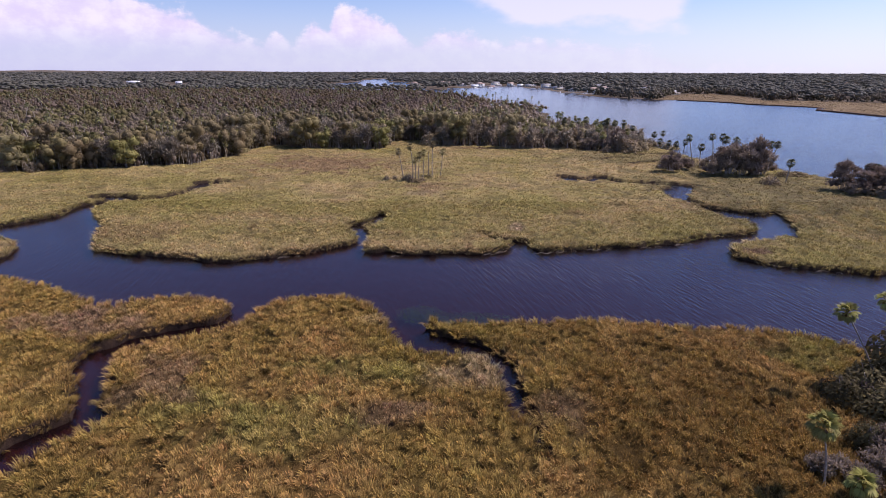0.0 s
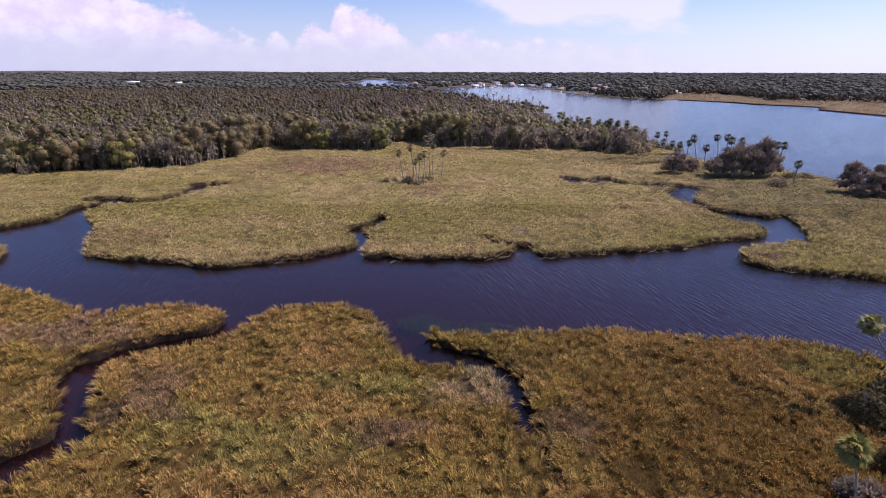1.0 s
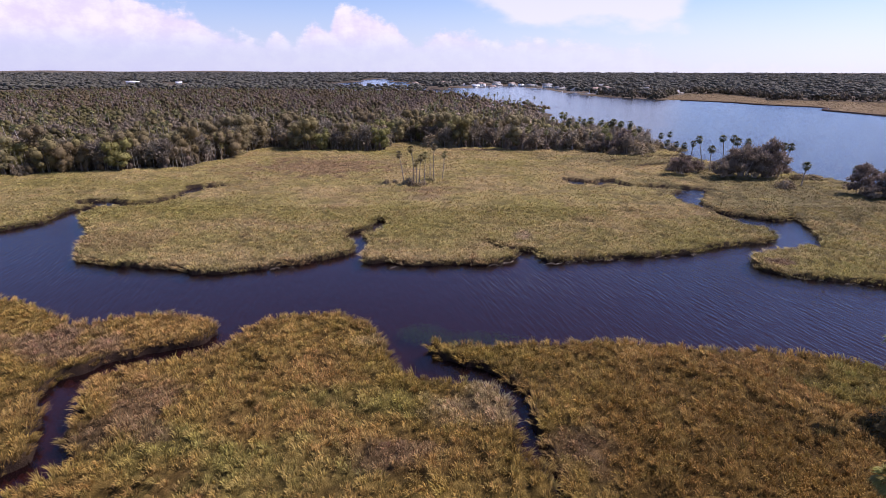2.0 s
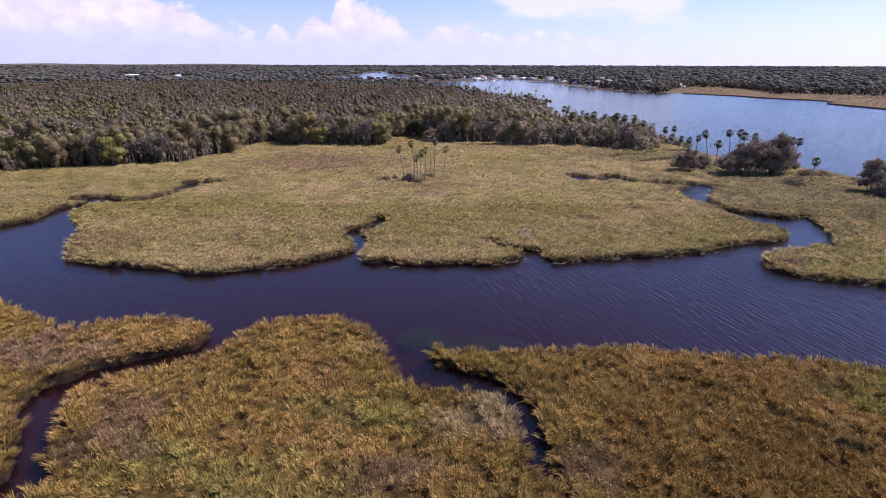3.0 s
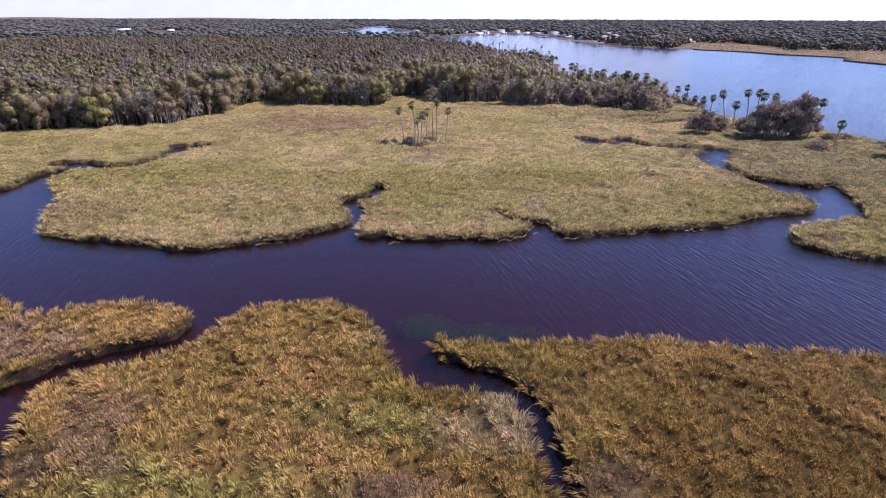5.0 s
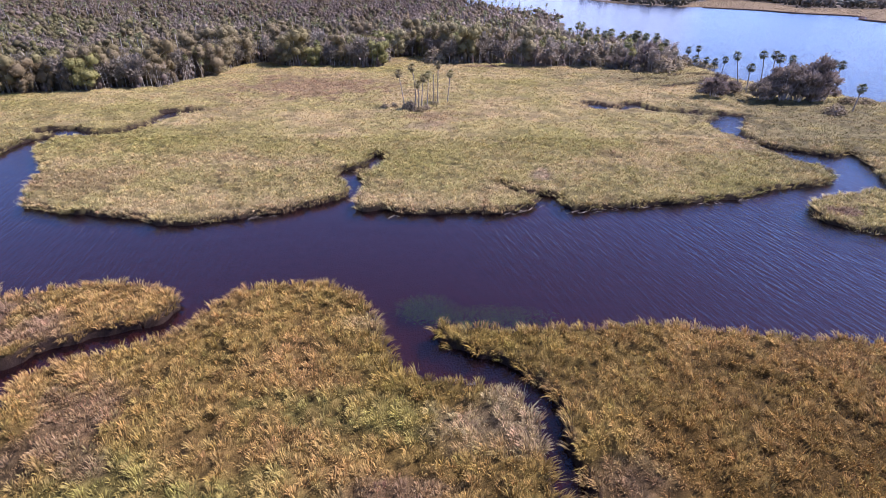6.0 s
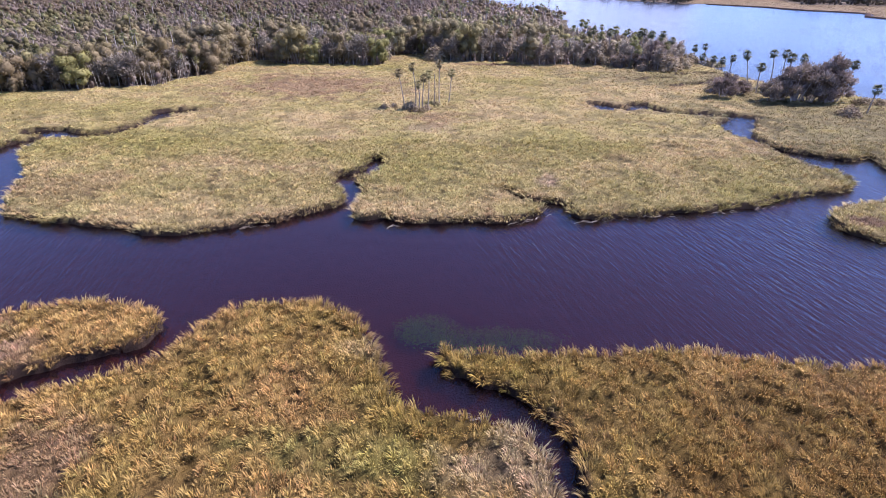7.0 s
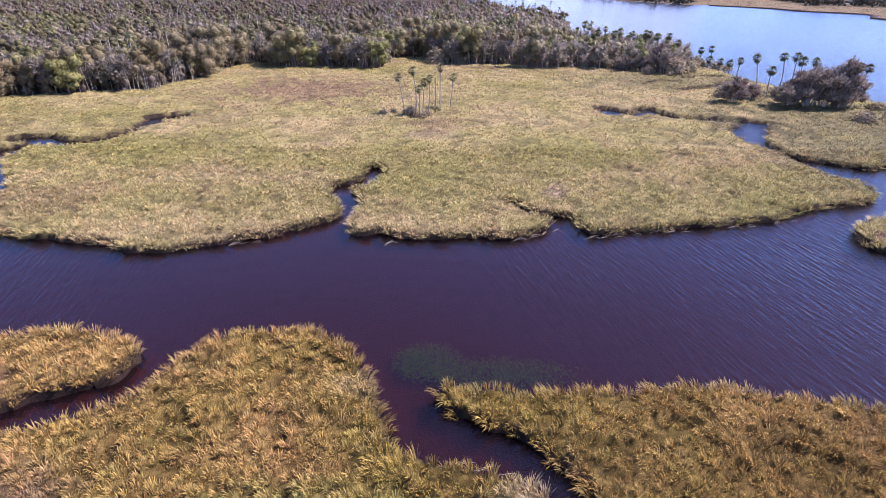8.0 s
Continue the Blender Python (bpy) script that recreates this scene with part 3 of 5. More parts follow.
    # tufts on tussock tops painted lighter, as lit; those in hollows darker
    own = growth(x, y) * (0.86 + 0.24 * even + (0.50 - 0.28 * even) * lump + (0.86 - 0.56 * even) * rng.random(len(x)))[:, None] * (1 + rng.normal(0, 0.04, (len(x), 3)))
    # at the water's edge the tufts hang out over the bank
    over, edge = np.zeros((len(x), 2)), np.flatnonzero(shore < 1.0)
    slope = np.stack([land(x[edge] + 0.4, y[edge]) - shore[edge], land(x[edge], y[edge] + 0.4) - shore[edge]], 1)
    over[edge] = -slope / (np.linalg.norm(slope, axis=1)[:, None] + 0.1) * (0.95 * step(shore[edge], 1.0, 0.2))[:, None]
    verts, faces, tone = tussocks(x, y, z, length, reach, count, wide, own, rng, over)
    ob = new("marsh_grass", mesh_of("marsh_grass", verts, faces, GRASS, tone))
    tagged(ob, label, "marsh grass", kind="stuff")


marsh(-100, 64, 34, 93, 0.56, 0.34, 0.060, 21, 11, "tall yellow-brown marsh grass with green and dead patches on the peat bank", 0.84, 0.48, 1.0)
marsh(-160, 150, 92, 147, 0.80, 0.50, 0.095, 12, 12, "dense olive and straw-coloured marsh grass beside the dark channel", 0.74, 0.68, 1.4, 0.85, 0.4)
marsh(-230, 190, 145.6, 300, 1.35, 0.95, 0.17, 9, 13, "wide olive-brown marsh grass meadow in front of the woods", 0.62, 1.1, 2.1, 0.75, 0.6)


def far_marsh():
    rng = np.random.default_rng(14)
    x, y = rng.uniform(240, 800, 60000), rng.uniform(230, 910, 60000)
    keep = (inside(FAR_MARSH_LINE, x, y) > 0) & (land(x, y) > 1.5) & (np.abs(x) < 0.9 * y + 40)
    x, y = x[keep], y[keep]
    tone = np.array((0.20, 0.147, 0.084)) * (0.75 + 0.5 * layered(x, y, 40, 5))[:, None] * (0.9 + 0.2 * rng.random((len(x), 1)))
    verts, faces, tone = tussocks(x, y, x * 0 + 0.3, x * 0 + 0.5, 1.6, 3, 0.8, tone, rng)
    tagged(new("marsh_grass", mesh_of("marsh_grass", verts, faces, GRASS, tone)), "pale brown marsh grass flat on the far river shore", "marsh grass", kind="stuff")


far_marsh()


def far_bank():
    """The low cut bank of dark peat along the far side of the wide river."""
    line = rounded([p for p in RIVER if p[0] > 255 and p[1] > 270], closed=False)
    way = np.gradient(line, axis=0)
    out = np.stack([way[:, 1], -way[:, 0]], 1) / np.linalg.norm(way, axis=1)[:, None]
    high = 0.75 + 0.3 * soft_noise(line[:, 0], line[:, 1], 14, 3)
    rows = [np.column_stack([line + out * side, line[:, 0] * 0 + z]) for side, z in ((-1.2, -1.0), (-1.0, 0.0))] + [np.column_stack([line - out * 0.5, high]), np.column_stack([line + out * 2.5, high]), np.column_stack([line + out * 3.0, line[:, 0] * 0 - 0.5])]
    k = len(line)
    i = (np.arange(len(rows) - 1)[:, None] * k + np.arange(k - 1)[None, :]).ravel()
    mesh = mesh_of("river_bank", np.concatenate(rows), np.stack([i, i + 1, i + k + 1, i + k], 1), GROUND, np.tile(PEAT * 2, (k * len(rows), 1)))
    tagged(new("river_bank", mesh), "low cut bank of dark peat along the far river shore", "bank", kind="structure")


far_bank()


# ---------------------------------------------------------------- trees, palms and shrubs
class Heap:
    """Collects pieces of one mesh, all of four-cornered faces."""

    def __init__(self):
        self.verts, self.faces, self.tones, self.count = [], [], [], 0

    def put(self, verts, faces, tone=(0.2, 0.2, 0.2)):
        verts, faces = np.asarray(verts, float), np.asarray(faces)
        self.tones.append(np.broadcast_to(np.asarray(tone, float), verts.shape))
        self.verts.append(verts)
        self.faces.append(faces + self.count)
        self.count += len(verts)

    def join(self, other, m):
        verts = np.concatenate(other.verts) @ np.array(m.to_3x3()).T + np.array(m.translation)
        self.put(verts, np.concatenate(other.faces), np.concatenate(other.tones))

    def mesh(self, name, mat):
        return mesh_of(name, np.concatenate(self.verts), np.concatenate(self.faces), mat, np.concatenate(self.tones))


def tube(heap, points, radii, sides=6, tone=(0.2, 0.2, 0.2)):
    """A tapering limb along points."""
    points = np.asarray(points, float)
    ring, verts = np.linspace(0, 2 * np.pi, sides, endpoint=False), []
    for i, (p, r) in enumerate(zip(points, radii)):
        way = points[min(i + 1, len(points) - 1)] - points[max(i - 1, 0)]
        way = way / (np.linalg.norm(way) + 1e-9)
        a = np.cross(way, (0.31, 0.95, 0.05))
        a /= np.linalg.norm(a) + 1e-9
        b = np.cross(way, a)
        verts.append(p + r * (np.cos(ring)[:, None] * a + np.sin(ring)[:, None] * b))
    k = np.arange(sides)
    faces = np.concatenate([np.stack([i * sides + k, i * sides + (k + 1) % sides, (i + 1) * sides + (k + 1) % sides, (i + 1) * sides + k], 1) for i in range(len(points) - 1)])
    heap.put(np.concatenate(verts), faces, tone)


def leaves(heap, centres, out, size, tone, rng, long=1.7):
    """Sprays of leaves: small bent diamonds turned mostly outwards."""
    n = len(centres)
    normal = out + rng.normal(0, 0.42, (n, 3)) + np.array((0, 0, 0.2))
    normal /= np.linalg.norm(normal, axis=1)[:, None]
    a = np.cross(normal, rng.normal(0, 1, (n, 3)))
    a /= np.linalg.norm(a, axis=1)[:, None]
    b = np.cross(normal, a)
    s = (size * (0.6 + 0.8 * rng.random(n)))[:, None]
    verts = np.stack([centres - a * s * long / 2, centres + b * s * 0.45, centres + a * s * long / 2 + normal * s * 0.25, centres - b * s * 0.45], 1).reshape(-1, 3)
    heap.put(verts, np.arange(n)[:, None] * 4 + np.array([[0, 1, 2, 3]]), np.repeat(tone, 4, 0))


# leaf colour of the far woods, paled and blued to paint distance haze
HAZED_LEAF = np.array((0.138, 0.142, 0.128))
def lumps_of(heap, centres, radii, tone, rng, rings=3, sides=6):
    """Rough rounded masses of foliage, the body of a crown behind its outer sprays."""
    n = len(centres)
    rise = np.linspace(-1.0, 1.3, rings + 1)
    turn = np.linspace(0, 2 * np.pi, sides, endpoint=False)
    unit = np.stack([np.stack([np.cos(turn + .5 * i) * np.cos(e), np.sin(turn + .5 * i) * np.cos(e), turn * 0 + np.sin(e)], 1) for i, e in enumerate(rise)]).reshape(-1, 3)
    jag = .6 + .6 * rng.random((n, len(unit), 1))
    verts = centres[:, None, :] + unit[None] * jag * radii[:, None, :]
    k = np.arange(sides)
    one = np.concatenate([np.stack([i * sides + k, i * sides + (k + 1) % sides, (i + 1) * sides + (k + 1) % sides, (i + 1) * sides + k], 1) for i in range(rings)])
    faces = (np.arange(n)[:, None, None] * len(unit) + one[None]).reshape(-1, 4)
    heap.put(verts.reshape(-1, 3), faces, np.repeat(tone, len(unit), 0))


MAUVE_LEAF = np.array((0.285, 0.217, 0.165))
GREEN_LEAF, DARK_LEAF, GREY_LEAF, BROWN_LEAF, LIME_LEAF = (np.array(c) for c in ((0.222, 0.184, 0.080), (0.182, 0.146, 0.076), (0.232, 0.188, 0.130), (0.245, 0.186, 0.102), (0.222, 0.205, 0.068)))


def limbs(heap, tall, reach, rng, count=6, root=0.22, start=0.3):
    """Trunk and main limbs; returns the limb ends."""
    sway = rng.normal(0, 0.05, 2) * tall
    trunk = [(0, 0, -0.3), (sway[0] * .3, sway[1] * .3, tall * .3), (sway[0], sway[1], tall * .62), (sway[0] * 1.3, sway[1] * 1.3, tall * .86)]
    tube(heap, trunk, [root * 1.3, root, root * .6, root * .2])
    ends = []
    for k in range(count):
        turn = 2 * np.pi * (k + rng.random() * .7) / count
        s = start + (0.75 - start) * rng.random()
        foot = np.array((sway[0] * s * 1.5, sway[1] * s * 1.5, tall * s))
        tip = foot + np.array((np.cos(turn) * reach * (.6 + .4 * rng.random()), np.sin(turn) * reach * (.6 + .4 * rng.random()), tall * (.14 + .22 * rng.random())))
        bend = (foot + tip) / 2 + np.array((0, 0, -tall * .03))
        tube(heap, [foot, bend, tip], [root * .45, root * .3, root * .1], 4)
        ends.append(tip)
    return ends


def broadleaf(seed, tall, reach, colour, second, count=1800, size=0.32):
    rng = np.random.default_rng(seed)
    thing = new("broadleaf_tree")
    wood, crown = Heap(), Heap()
    ends = limbs(wood, tall, reach * .75, rng)
    lobes = [(e, reach * (.34 + .22 * rng.random())) for e in ends] + [(e * np.array((.85, .85, .5)), reach * .38) for e in ends] + [(e * np.array((.7, .7, .3)), reach * .34) for e in ends[:3]] + [(np.array((0, 0, tall * .82)), reach * .5), (np.array((rng.normal(0, .3), rng.normal(0, .3), tall * .62)), reach * .55)]
    weight = np.array([r ** 2 for _, r in lobes])
    pick = rng.choice(len(lobes), count, p=weight / weight.sum())
    out = rng.normal(0, 1, (count, 3))
    out /= np.linalg.norm(out, axis=1)[:, None]
    out[:, 2] = np.where(out[:, 2] < -0.7, -out[:, 2] * .5, out[:, 2])
    middle, radius = np.array([lobes[i][0] for i in pick]), np.array([lobes[i][1] for i in pick])
    centres = middle + out * (radius * (0.72 + 0.36 * rng.random(count)))[:, None] * np.array((1, 1, .85))
    share = np.clip(rng.normal(.62, .22, count), 0, 1)[:, None]
    leaves(crown, centres, out, size, colour * share + second * (1 - share), rng)
    spots, wide = np.array([c for c, _ in lobes]), np.array([r for _, r in lobes])
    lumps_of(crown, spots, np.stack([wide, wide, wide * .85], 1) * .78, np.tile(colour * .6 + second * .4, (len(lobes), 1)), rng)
    part("trunk", wood.mesh("trunk", BARK), thing)
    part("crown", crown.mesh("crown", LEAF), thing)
    return thing


def bare_tree(seed, tall, reach, count=380, moss=240, name="bare_tree", pale=1.0):
    """A leafless tree of fine upright twigs with wisps of hanging moss."""
    rng = np.random.default_rng(seed)
    thing = new(name)
    wood, twigs = Heap(), Heap()
    ends = limbs(wood, tall, reach * .7, rng, 8, 0.17, .18) + [np.array((0, 0, tall * .8))]
    feet = np.array([ends[i] for i in rng.integers(0, len(ends), count)]) * (0.62 + 0.38 * rng.random((count, 1)))
    way = rng.normal(0, .55, (count, 3)) + np.array((0, 0, .75)) + feet / reach * np.array((.35, .35, .02))
    way /= np.linalg.norm(way, axis=1)[:, None]
    length = tall * (.10 + .13 * rng.random(count))
    side = np.cross(way, rng.normal(0, 1, (count, 3)))
    side /= np.linalg.norm(side, axis=1)[:, None]
    tips, mid = feet + way * length[:, None], feet + way * length[:, None] * .5 + rng.normal(0, .12, (count, 3))
    wide = 0.045 + 0.05 * rng.random((count, 1))
    verts = np.stack([feet - side * wide, feet + side * wide, mid + side * wide * 2.2, tips, mid - side * wide * 2.2], 1).reshape(-1, 3)
    start = np.arange(count)[:, None] * 5
    tone = pale * np.array((0.33, 0.28, 0.215)) * (0.7 + .6 * rng.random((count, 1)))
    twigs.put(verts, start + np.array([[0, 1, 2, 4]]), np.repeat(tone, 5, 0))
    fine = np.stack([mid - side * wide * 2, mid + side * wide * 2, tips + rng.normal(0, .3, (count, 3)), tips], 1).reshape(-1, 3)
    twigs.put(fine, np.arange(count)[:, None] * 4 + np.array([[0, 1, 2, 3]]), np.repeat(tone, 4, 0))
    pick = rng.integers(0, count, moss)
    leaves(twigs, tips[pick] + rng.normal(0, .3, (moss, 3)), way[pick], 0.34, pale * GREY_LEAF * (.7 + .6 * rng.random((moss, 1))), rng, 1.8)
    part("trunk", wood.mesh("trunk", TWIG), thing)
    part("crown", twigs.mesh("crown", LEAF), thing)
    return thing


def brush(seed, tall, reach, count=2400, name="brush_tree"):
    """A tangle of fine grey-brown twigs in several uneven heads on many stems, dense to the ground."""
    rng = np.random.default_rng(seed)
    thing = new(name)
    wood, twigs = Heap(), Heap()
    heads = []
    for k in range(11):
        turn, far = k * 2.4 + rng.random(), (k / 11) ** .6 * .78
        tip = np.array((np.cos(turn) * reach * far, np.sin(turn) * reach * far, tall * rng.uniform(.42, .86) * (1 - .45 * far ** 2)))
        tube(wood, [tip * (.25, .25, 0) - (0, 0, .2), tip * (.55, .55, .5), tip * (1, 1, 1.12)], [.10, .07, .03], 4)
        heads.append((tip, reach * rng.uniform(.24, .42)))
        if k % 2:
            heads.append((tip * (1.05, 1.05, .45), reach * rng.uniform(.26, .38)))
    weight = np.array([r ** 2 for _, r in heads])
    pick = rng.choice(len(heads), count, p=weight / weight.sum())
    middle, radius = np.array([heads[i][0] for i in pick]), np.array([heads[i][1] for i in pick])[:, None]
    out = rng.normal(0, 1, (count, 3))
    out /= np.linalg.norm(out, axis=1)[:, None]
    out[:, 2] = np.where(out[:, 2] < -.3, -out[:, 2] * .6, out[:, 2])
    feet = middle + out * radius * (.45 + .5 * rng.random((count, 1)))
    feet[:, 2] = np.maximum(feet[:, 2], .1)
    way = out * .7 + rng.normal(0, .5, (count, 3)) + np.array((0, 0, .45))
    way /= np.linalg.norm(way, axis=1)[:, None]
    side = np.cross(way, rng.normal(0, 1, (count, 3)))
    side /= np.linalg.norm(side, axis=1)[:, None]
    long, wide = (.25 + .4 * rng.random((count, 1))) * tall / 6, .02 + .03 * rng.random((count, 1))
    verts = np.stack([feet - side * wide, feet + side * wide, feet + way * long + side * wide * 1.6, feet + way * long - side * wide * 1.6 + rng.normal(0, .05, (count, 3))], 1).reshape(-1, 3)
    shade = np.array([rng.uniform(.7, 1.25) for _ in heads])[pick][:, None]
    tone = np.array((0.255, 0.198, 0.160)) * shade * (.65 + .7 * rng.random((count, 1)))
    twigs.put(verts, np.arange(count)[:, None] * 4 + np.array([[0, 1, 2, 3]]), np.repeat(tone, 4, 0))
    some = rng.integers(0, count, count // 2)
    leaves(twigs, feet[some], out[some], .17, (BROWN_LEAF * .75 * shade[some]) * (.6 + .7 * rng.random((len(some), 1))), rng, 1.7)
    spots, size = np.array([h for h, _ in heads]), np.array([r for _, r in heads])
    # inner masses in a darker tone paint the shaded inside of the heads
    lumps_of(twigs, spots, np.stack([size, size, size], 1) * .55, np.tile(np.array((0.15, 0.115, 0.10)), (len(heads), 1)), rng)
    part("stems", wood.mesh("stems", TWIG), thing)
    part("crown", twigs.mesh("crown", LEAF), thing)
    return thing


def shrub(seed, tall, reach, colour, second, count=420, size=0.3, name="shrub"):
    rng = np.random.default_rng(seed)
    thing = new(name)
    wood, crown = Heap(), Heap()
    for k in range(9):
        turn = rng.random() * 6.28
        tip = np.array((np.cos(turn) * reach * .7 * rng.random(), np.sin(turn) * reach * .7 * rng.random(), tall * (.6 + .35 * rng.random())))
        tube(wood, [(np.cos(turn) * .15, np.sin(turn) * .15, -.2), tip * (.4, .4, .55), tip], [.07, .05, .02], 4)
    out = rng.normal(0, 1, (count, 3))
    out[:, 2] = np.abs(out[:, 2])
    out /= np.linalg.norm(out, axis=1)[:, None]
    lump = 0.72 + 0.38 * soft_noise(out[:, 0] * 3 + 9, out[:, 1] * 3 + out[:, 2] * 2, 1.0, seed)
    centres = out * np.array((reach, reach, tall)) * (lump * (.45 + .55 * rng.random(count) ** .5))[:, None] + np.array((0, 0, tall * .05))
    share = np.clip(rng.normal(.5, .35, count), 0, 1)[:, None]
    leaves(crown, centres, out, size, colour * share + second * (1 - share), rng)
    part("stems", wood.mesh("stems", TWIG), thing)
    part("foliage", crown.mesh("foliage", LEAF), thing)
    return thing


def fan_frond(rng, length=1.5, leaflets=11, tone=(0.13, 0.145, 0.045)):
    """One fan leaf of a cabbage palm, its stalk along +x, drooping at the tips."""
    heap = Heap()
    stalk = length * .48
    tube(heap, [(0, 0, 0), (stalk * .6, 0, stalk * .12), (stalk, 0, stalk * .10)], [.035, .028, .02], 3, tone)
    for k in range(leaflets):
        a = radians(-66 + 132 * k / (leaflets - 1))
        reach = length * (.70 - .14 * abs(a))
        tip = np.array((stalk + np.cos(a) * reach, np.sin(a) * reach * .95, stalk * .10 - reach * (.34 + .2 * rng.random())))
        knee = np.array((stalk + np.cos(a) * reach * .55, np.sin(a) * reach * .55, stalk * .12 + .02 * (k % 2)))
        across = np.array((-np.sin(a), np.cos(a), 0)) * (.075 + .025 * rng.random()) * length / 1.45
        hub = np.array((stalk * .96, 0, stalk * .10))
        heap.put([hub, knee + across, tip, knee - across], [[0, 1, 2, 3]], np.asarray(tone) * (.8 + .4 * rng.random()))
    return heap


def frond_poses(rng, count, top):
    """Poses for the fronds of a round palm head."""
    poses = []
    for k in range(count):
        turn = k * 137.5 + rng.uniform(-14, 14)
        rise = 84 - 142 * (k + .5) / count + rng.uniform(-10, 10)
        poses.append(Matrix.Translation(top) @ pose(0, 0, 0, 0, -rise, turn) @ pose(0.05, 0, 0, rng.uniform(-25, 25)) @ Matrix.Scale(rng.uniform(.85, 1.12), 4))
    return poses


def palm(seed, tall, lean=(0.0, 0.0), head=1.45, fronds=26, separate=False, tone=(0.12, 0.13, 0.045), skirt=True, girth=.15):
    """A cabbage palm: bent trunk, round head of fan leaves, a few dead ones hanging."""
    rng = np.random.default_rng(seed)
    thing = new("palm_tree")
    wood = Heap()
    s = np.linspace(0, 1, 9)
    bow = rng.normal(0, .02, 2) * tall
    line = np.stack([lean[0] * s ** 1.25 + bow[0] * np.sin(s * 3.1), lean[1] * s ** 1.25 + bow[1] * np.sin(s * 3.1), tall * s - .25 * (1 - s)], 1)
    tube(wood, line, girth + .05 * (1 - s) ** 2 + rng.normal(0, .008, 9), 8)
    top = Vector(line[-1])
    part("trunk", wood.mesh("trunk", PALM_BARK), thing)
    poses = frond_poses(rng, fronds, top)
    kinds = [fan_frond(rng, head, 11 if separate else 8, tone) for _ in range(2)]
    if separate:
        meshes = [k.mesh("frond", FROND) for k in kinds]
        for i, m in enumerate(poses):
            part("frond", meshes[i % 2], thing, at=m)
    else:
        crown = Heap()
        for i, m in enumerate(poses):
            crown.join(kinds[i % 2], m)
        part("crown", crown.mesh("crown", FROND), thing)
    if skirt:
        dead = Heap()
        n = 14
        turn = rng.random(n) * 6.28
        foot = np.array(top) + np.stack([np.cos(turn) * .2, np.sin(turn) * .2, -.15 - .2 * rng.random(n)], 1)
        out = np.stack([np.cos(turn), np.sin(turn), -1.2 - rng.random(n)], 1) * head * .38
        side = np.stack([-np.sin(turn), np.cos(turn), turn * 0], 1) * .16
        verts = np.stack([foot, foot + out * .6 + side, foot + out, foot + out * .6 - side], 1).reshape(-1, 3)
        dead.put(verts, np.arange(n)[:, None] * 4 + np.array([[0, 1, 2, 3]]), (0.25, 0.19, 0.12))
        part("dead_leaves", dead.mesh("dead_leaves", LEAF), thing, "hanging brown dead palm leaves")
    return thing


def stand(thing, x, y, turn=0.0, size=1.0, wide=1.0, first=False):
    """Plant a template, or a copy of it, on the ground."""
    z = float(ground_height(np.array([x]), np.array([y]), land(np.array([x]), np.array([y])))[0])
    m = Matrix.Translation((x, y, z - 0.05)) @ pose(0, 0, 0, 0, 0, turn) @ Matrix.Diagonal((size * wide, size * wide, size, 1))
    if first:
        thing.matrix_basis = m
        return thing
    return copy_thing(thing, m)


class Kind:
    """Variants of one kind of plant; the first of each is the template itself."""

    def __init__(self, makers, label, category, group):
        self.makers, self.made, self.tags = makers, {}, (label, category, group)

    def place(self, i, x, y, turn, size=1.0, wide=1.0, label=""):
        i %= len(self.makers)
        if i not in self.made:
            self.made[i] = tagged(self.makers[i](), *self.tags)
            ob = stand(self.made[i], x, y, turn, size, wide, True)
        else:
            ob = stand(self.made[i], x, y, turn, size, wide)
        return tagged(ob, label=label) if label else ob


OAKS = Kind([lambda: broadleaf(101, 10.5, 4.8, GREEN_LEAF, DARK_LEAF), lambda: broadleaf(102, 9.5, 5.2, DARK_LEAF, BROWN_LEAF), lambda: broadleaf(103, 11.5, 4.6, GREEN_LEAF, GREY_LEAF),
             lambda: broadleaf(104, 8.5, 4.2, LIME_LEAF, GREEN_LEAF), lambda: broadleaf(105, 10.0, 5.0, BROWN_LEAF, GREY_LEAF)],
            "dull green broadleaf tree at the edge of the swamp woods", "tree", "trees along the woods' edge")
BARES = Kind([lambda: bare_tree(111, 10.5, 3.4, 520, 300, pale=.66), lambda: bare_tree(112, 9.0, 3.6, 520, 300, pale=.64), lambda: bare_tree(113, 11.0, 3.2, 520, 300, pale=.70)],
             "leafless grey tree hung with moss at the marsh edge", "tree", "trees along the woods' edge")
PALES = Kind([lambda: bare_tree(114, 10.0, 2.8, 460, 200, pale=1.15), lambda: bare_tree(115, 8.5, 3.0, 460, 260, pale=1.02), lambda: bare_tree(116, 10.5, 2.6, 460, 160, pale=1.2)],
             "pale leafless tree with upright twigs near the river", "tree", "trees along the woods' edge")
PALMS = Kind([lambda: palm(121, 9.5, (0.6, 0.2), 1.6, tone=(0.19, 0.175, 0.065)), lambda: palm(122, 8.0, (-0.7, 0.3), 1.6, tone=(0.17, 0.165, 0.06)), lambda: palm(123, 11.0, (0.2, -0.5), 1.6, tone=(0.15, 0.15, 0.055)), lambda: palm(124, 6.5, (0.9, -0.4), 1.6, tone=(0.20, 0.18, 0.07))],
             "cabbage palm with a slim grey trunk among swamp trees", "palm tree", "palms in the woods")
SHRUBS = Kind([lambda: shrub(131, 2.6, 2.2, GREY_LEAF, BROWN_LEAF), lambda: shrub(132, 3.2, 2.0, DARK_LEAF, GREY_LEAF), lambda: shrub(133, 2.2, 2.0, GREEN_LEAF, BROWN_LEAF)],
              "low grey-brown shrub at the foot of the woods", "shrub", "shrubs along the woods' edge")


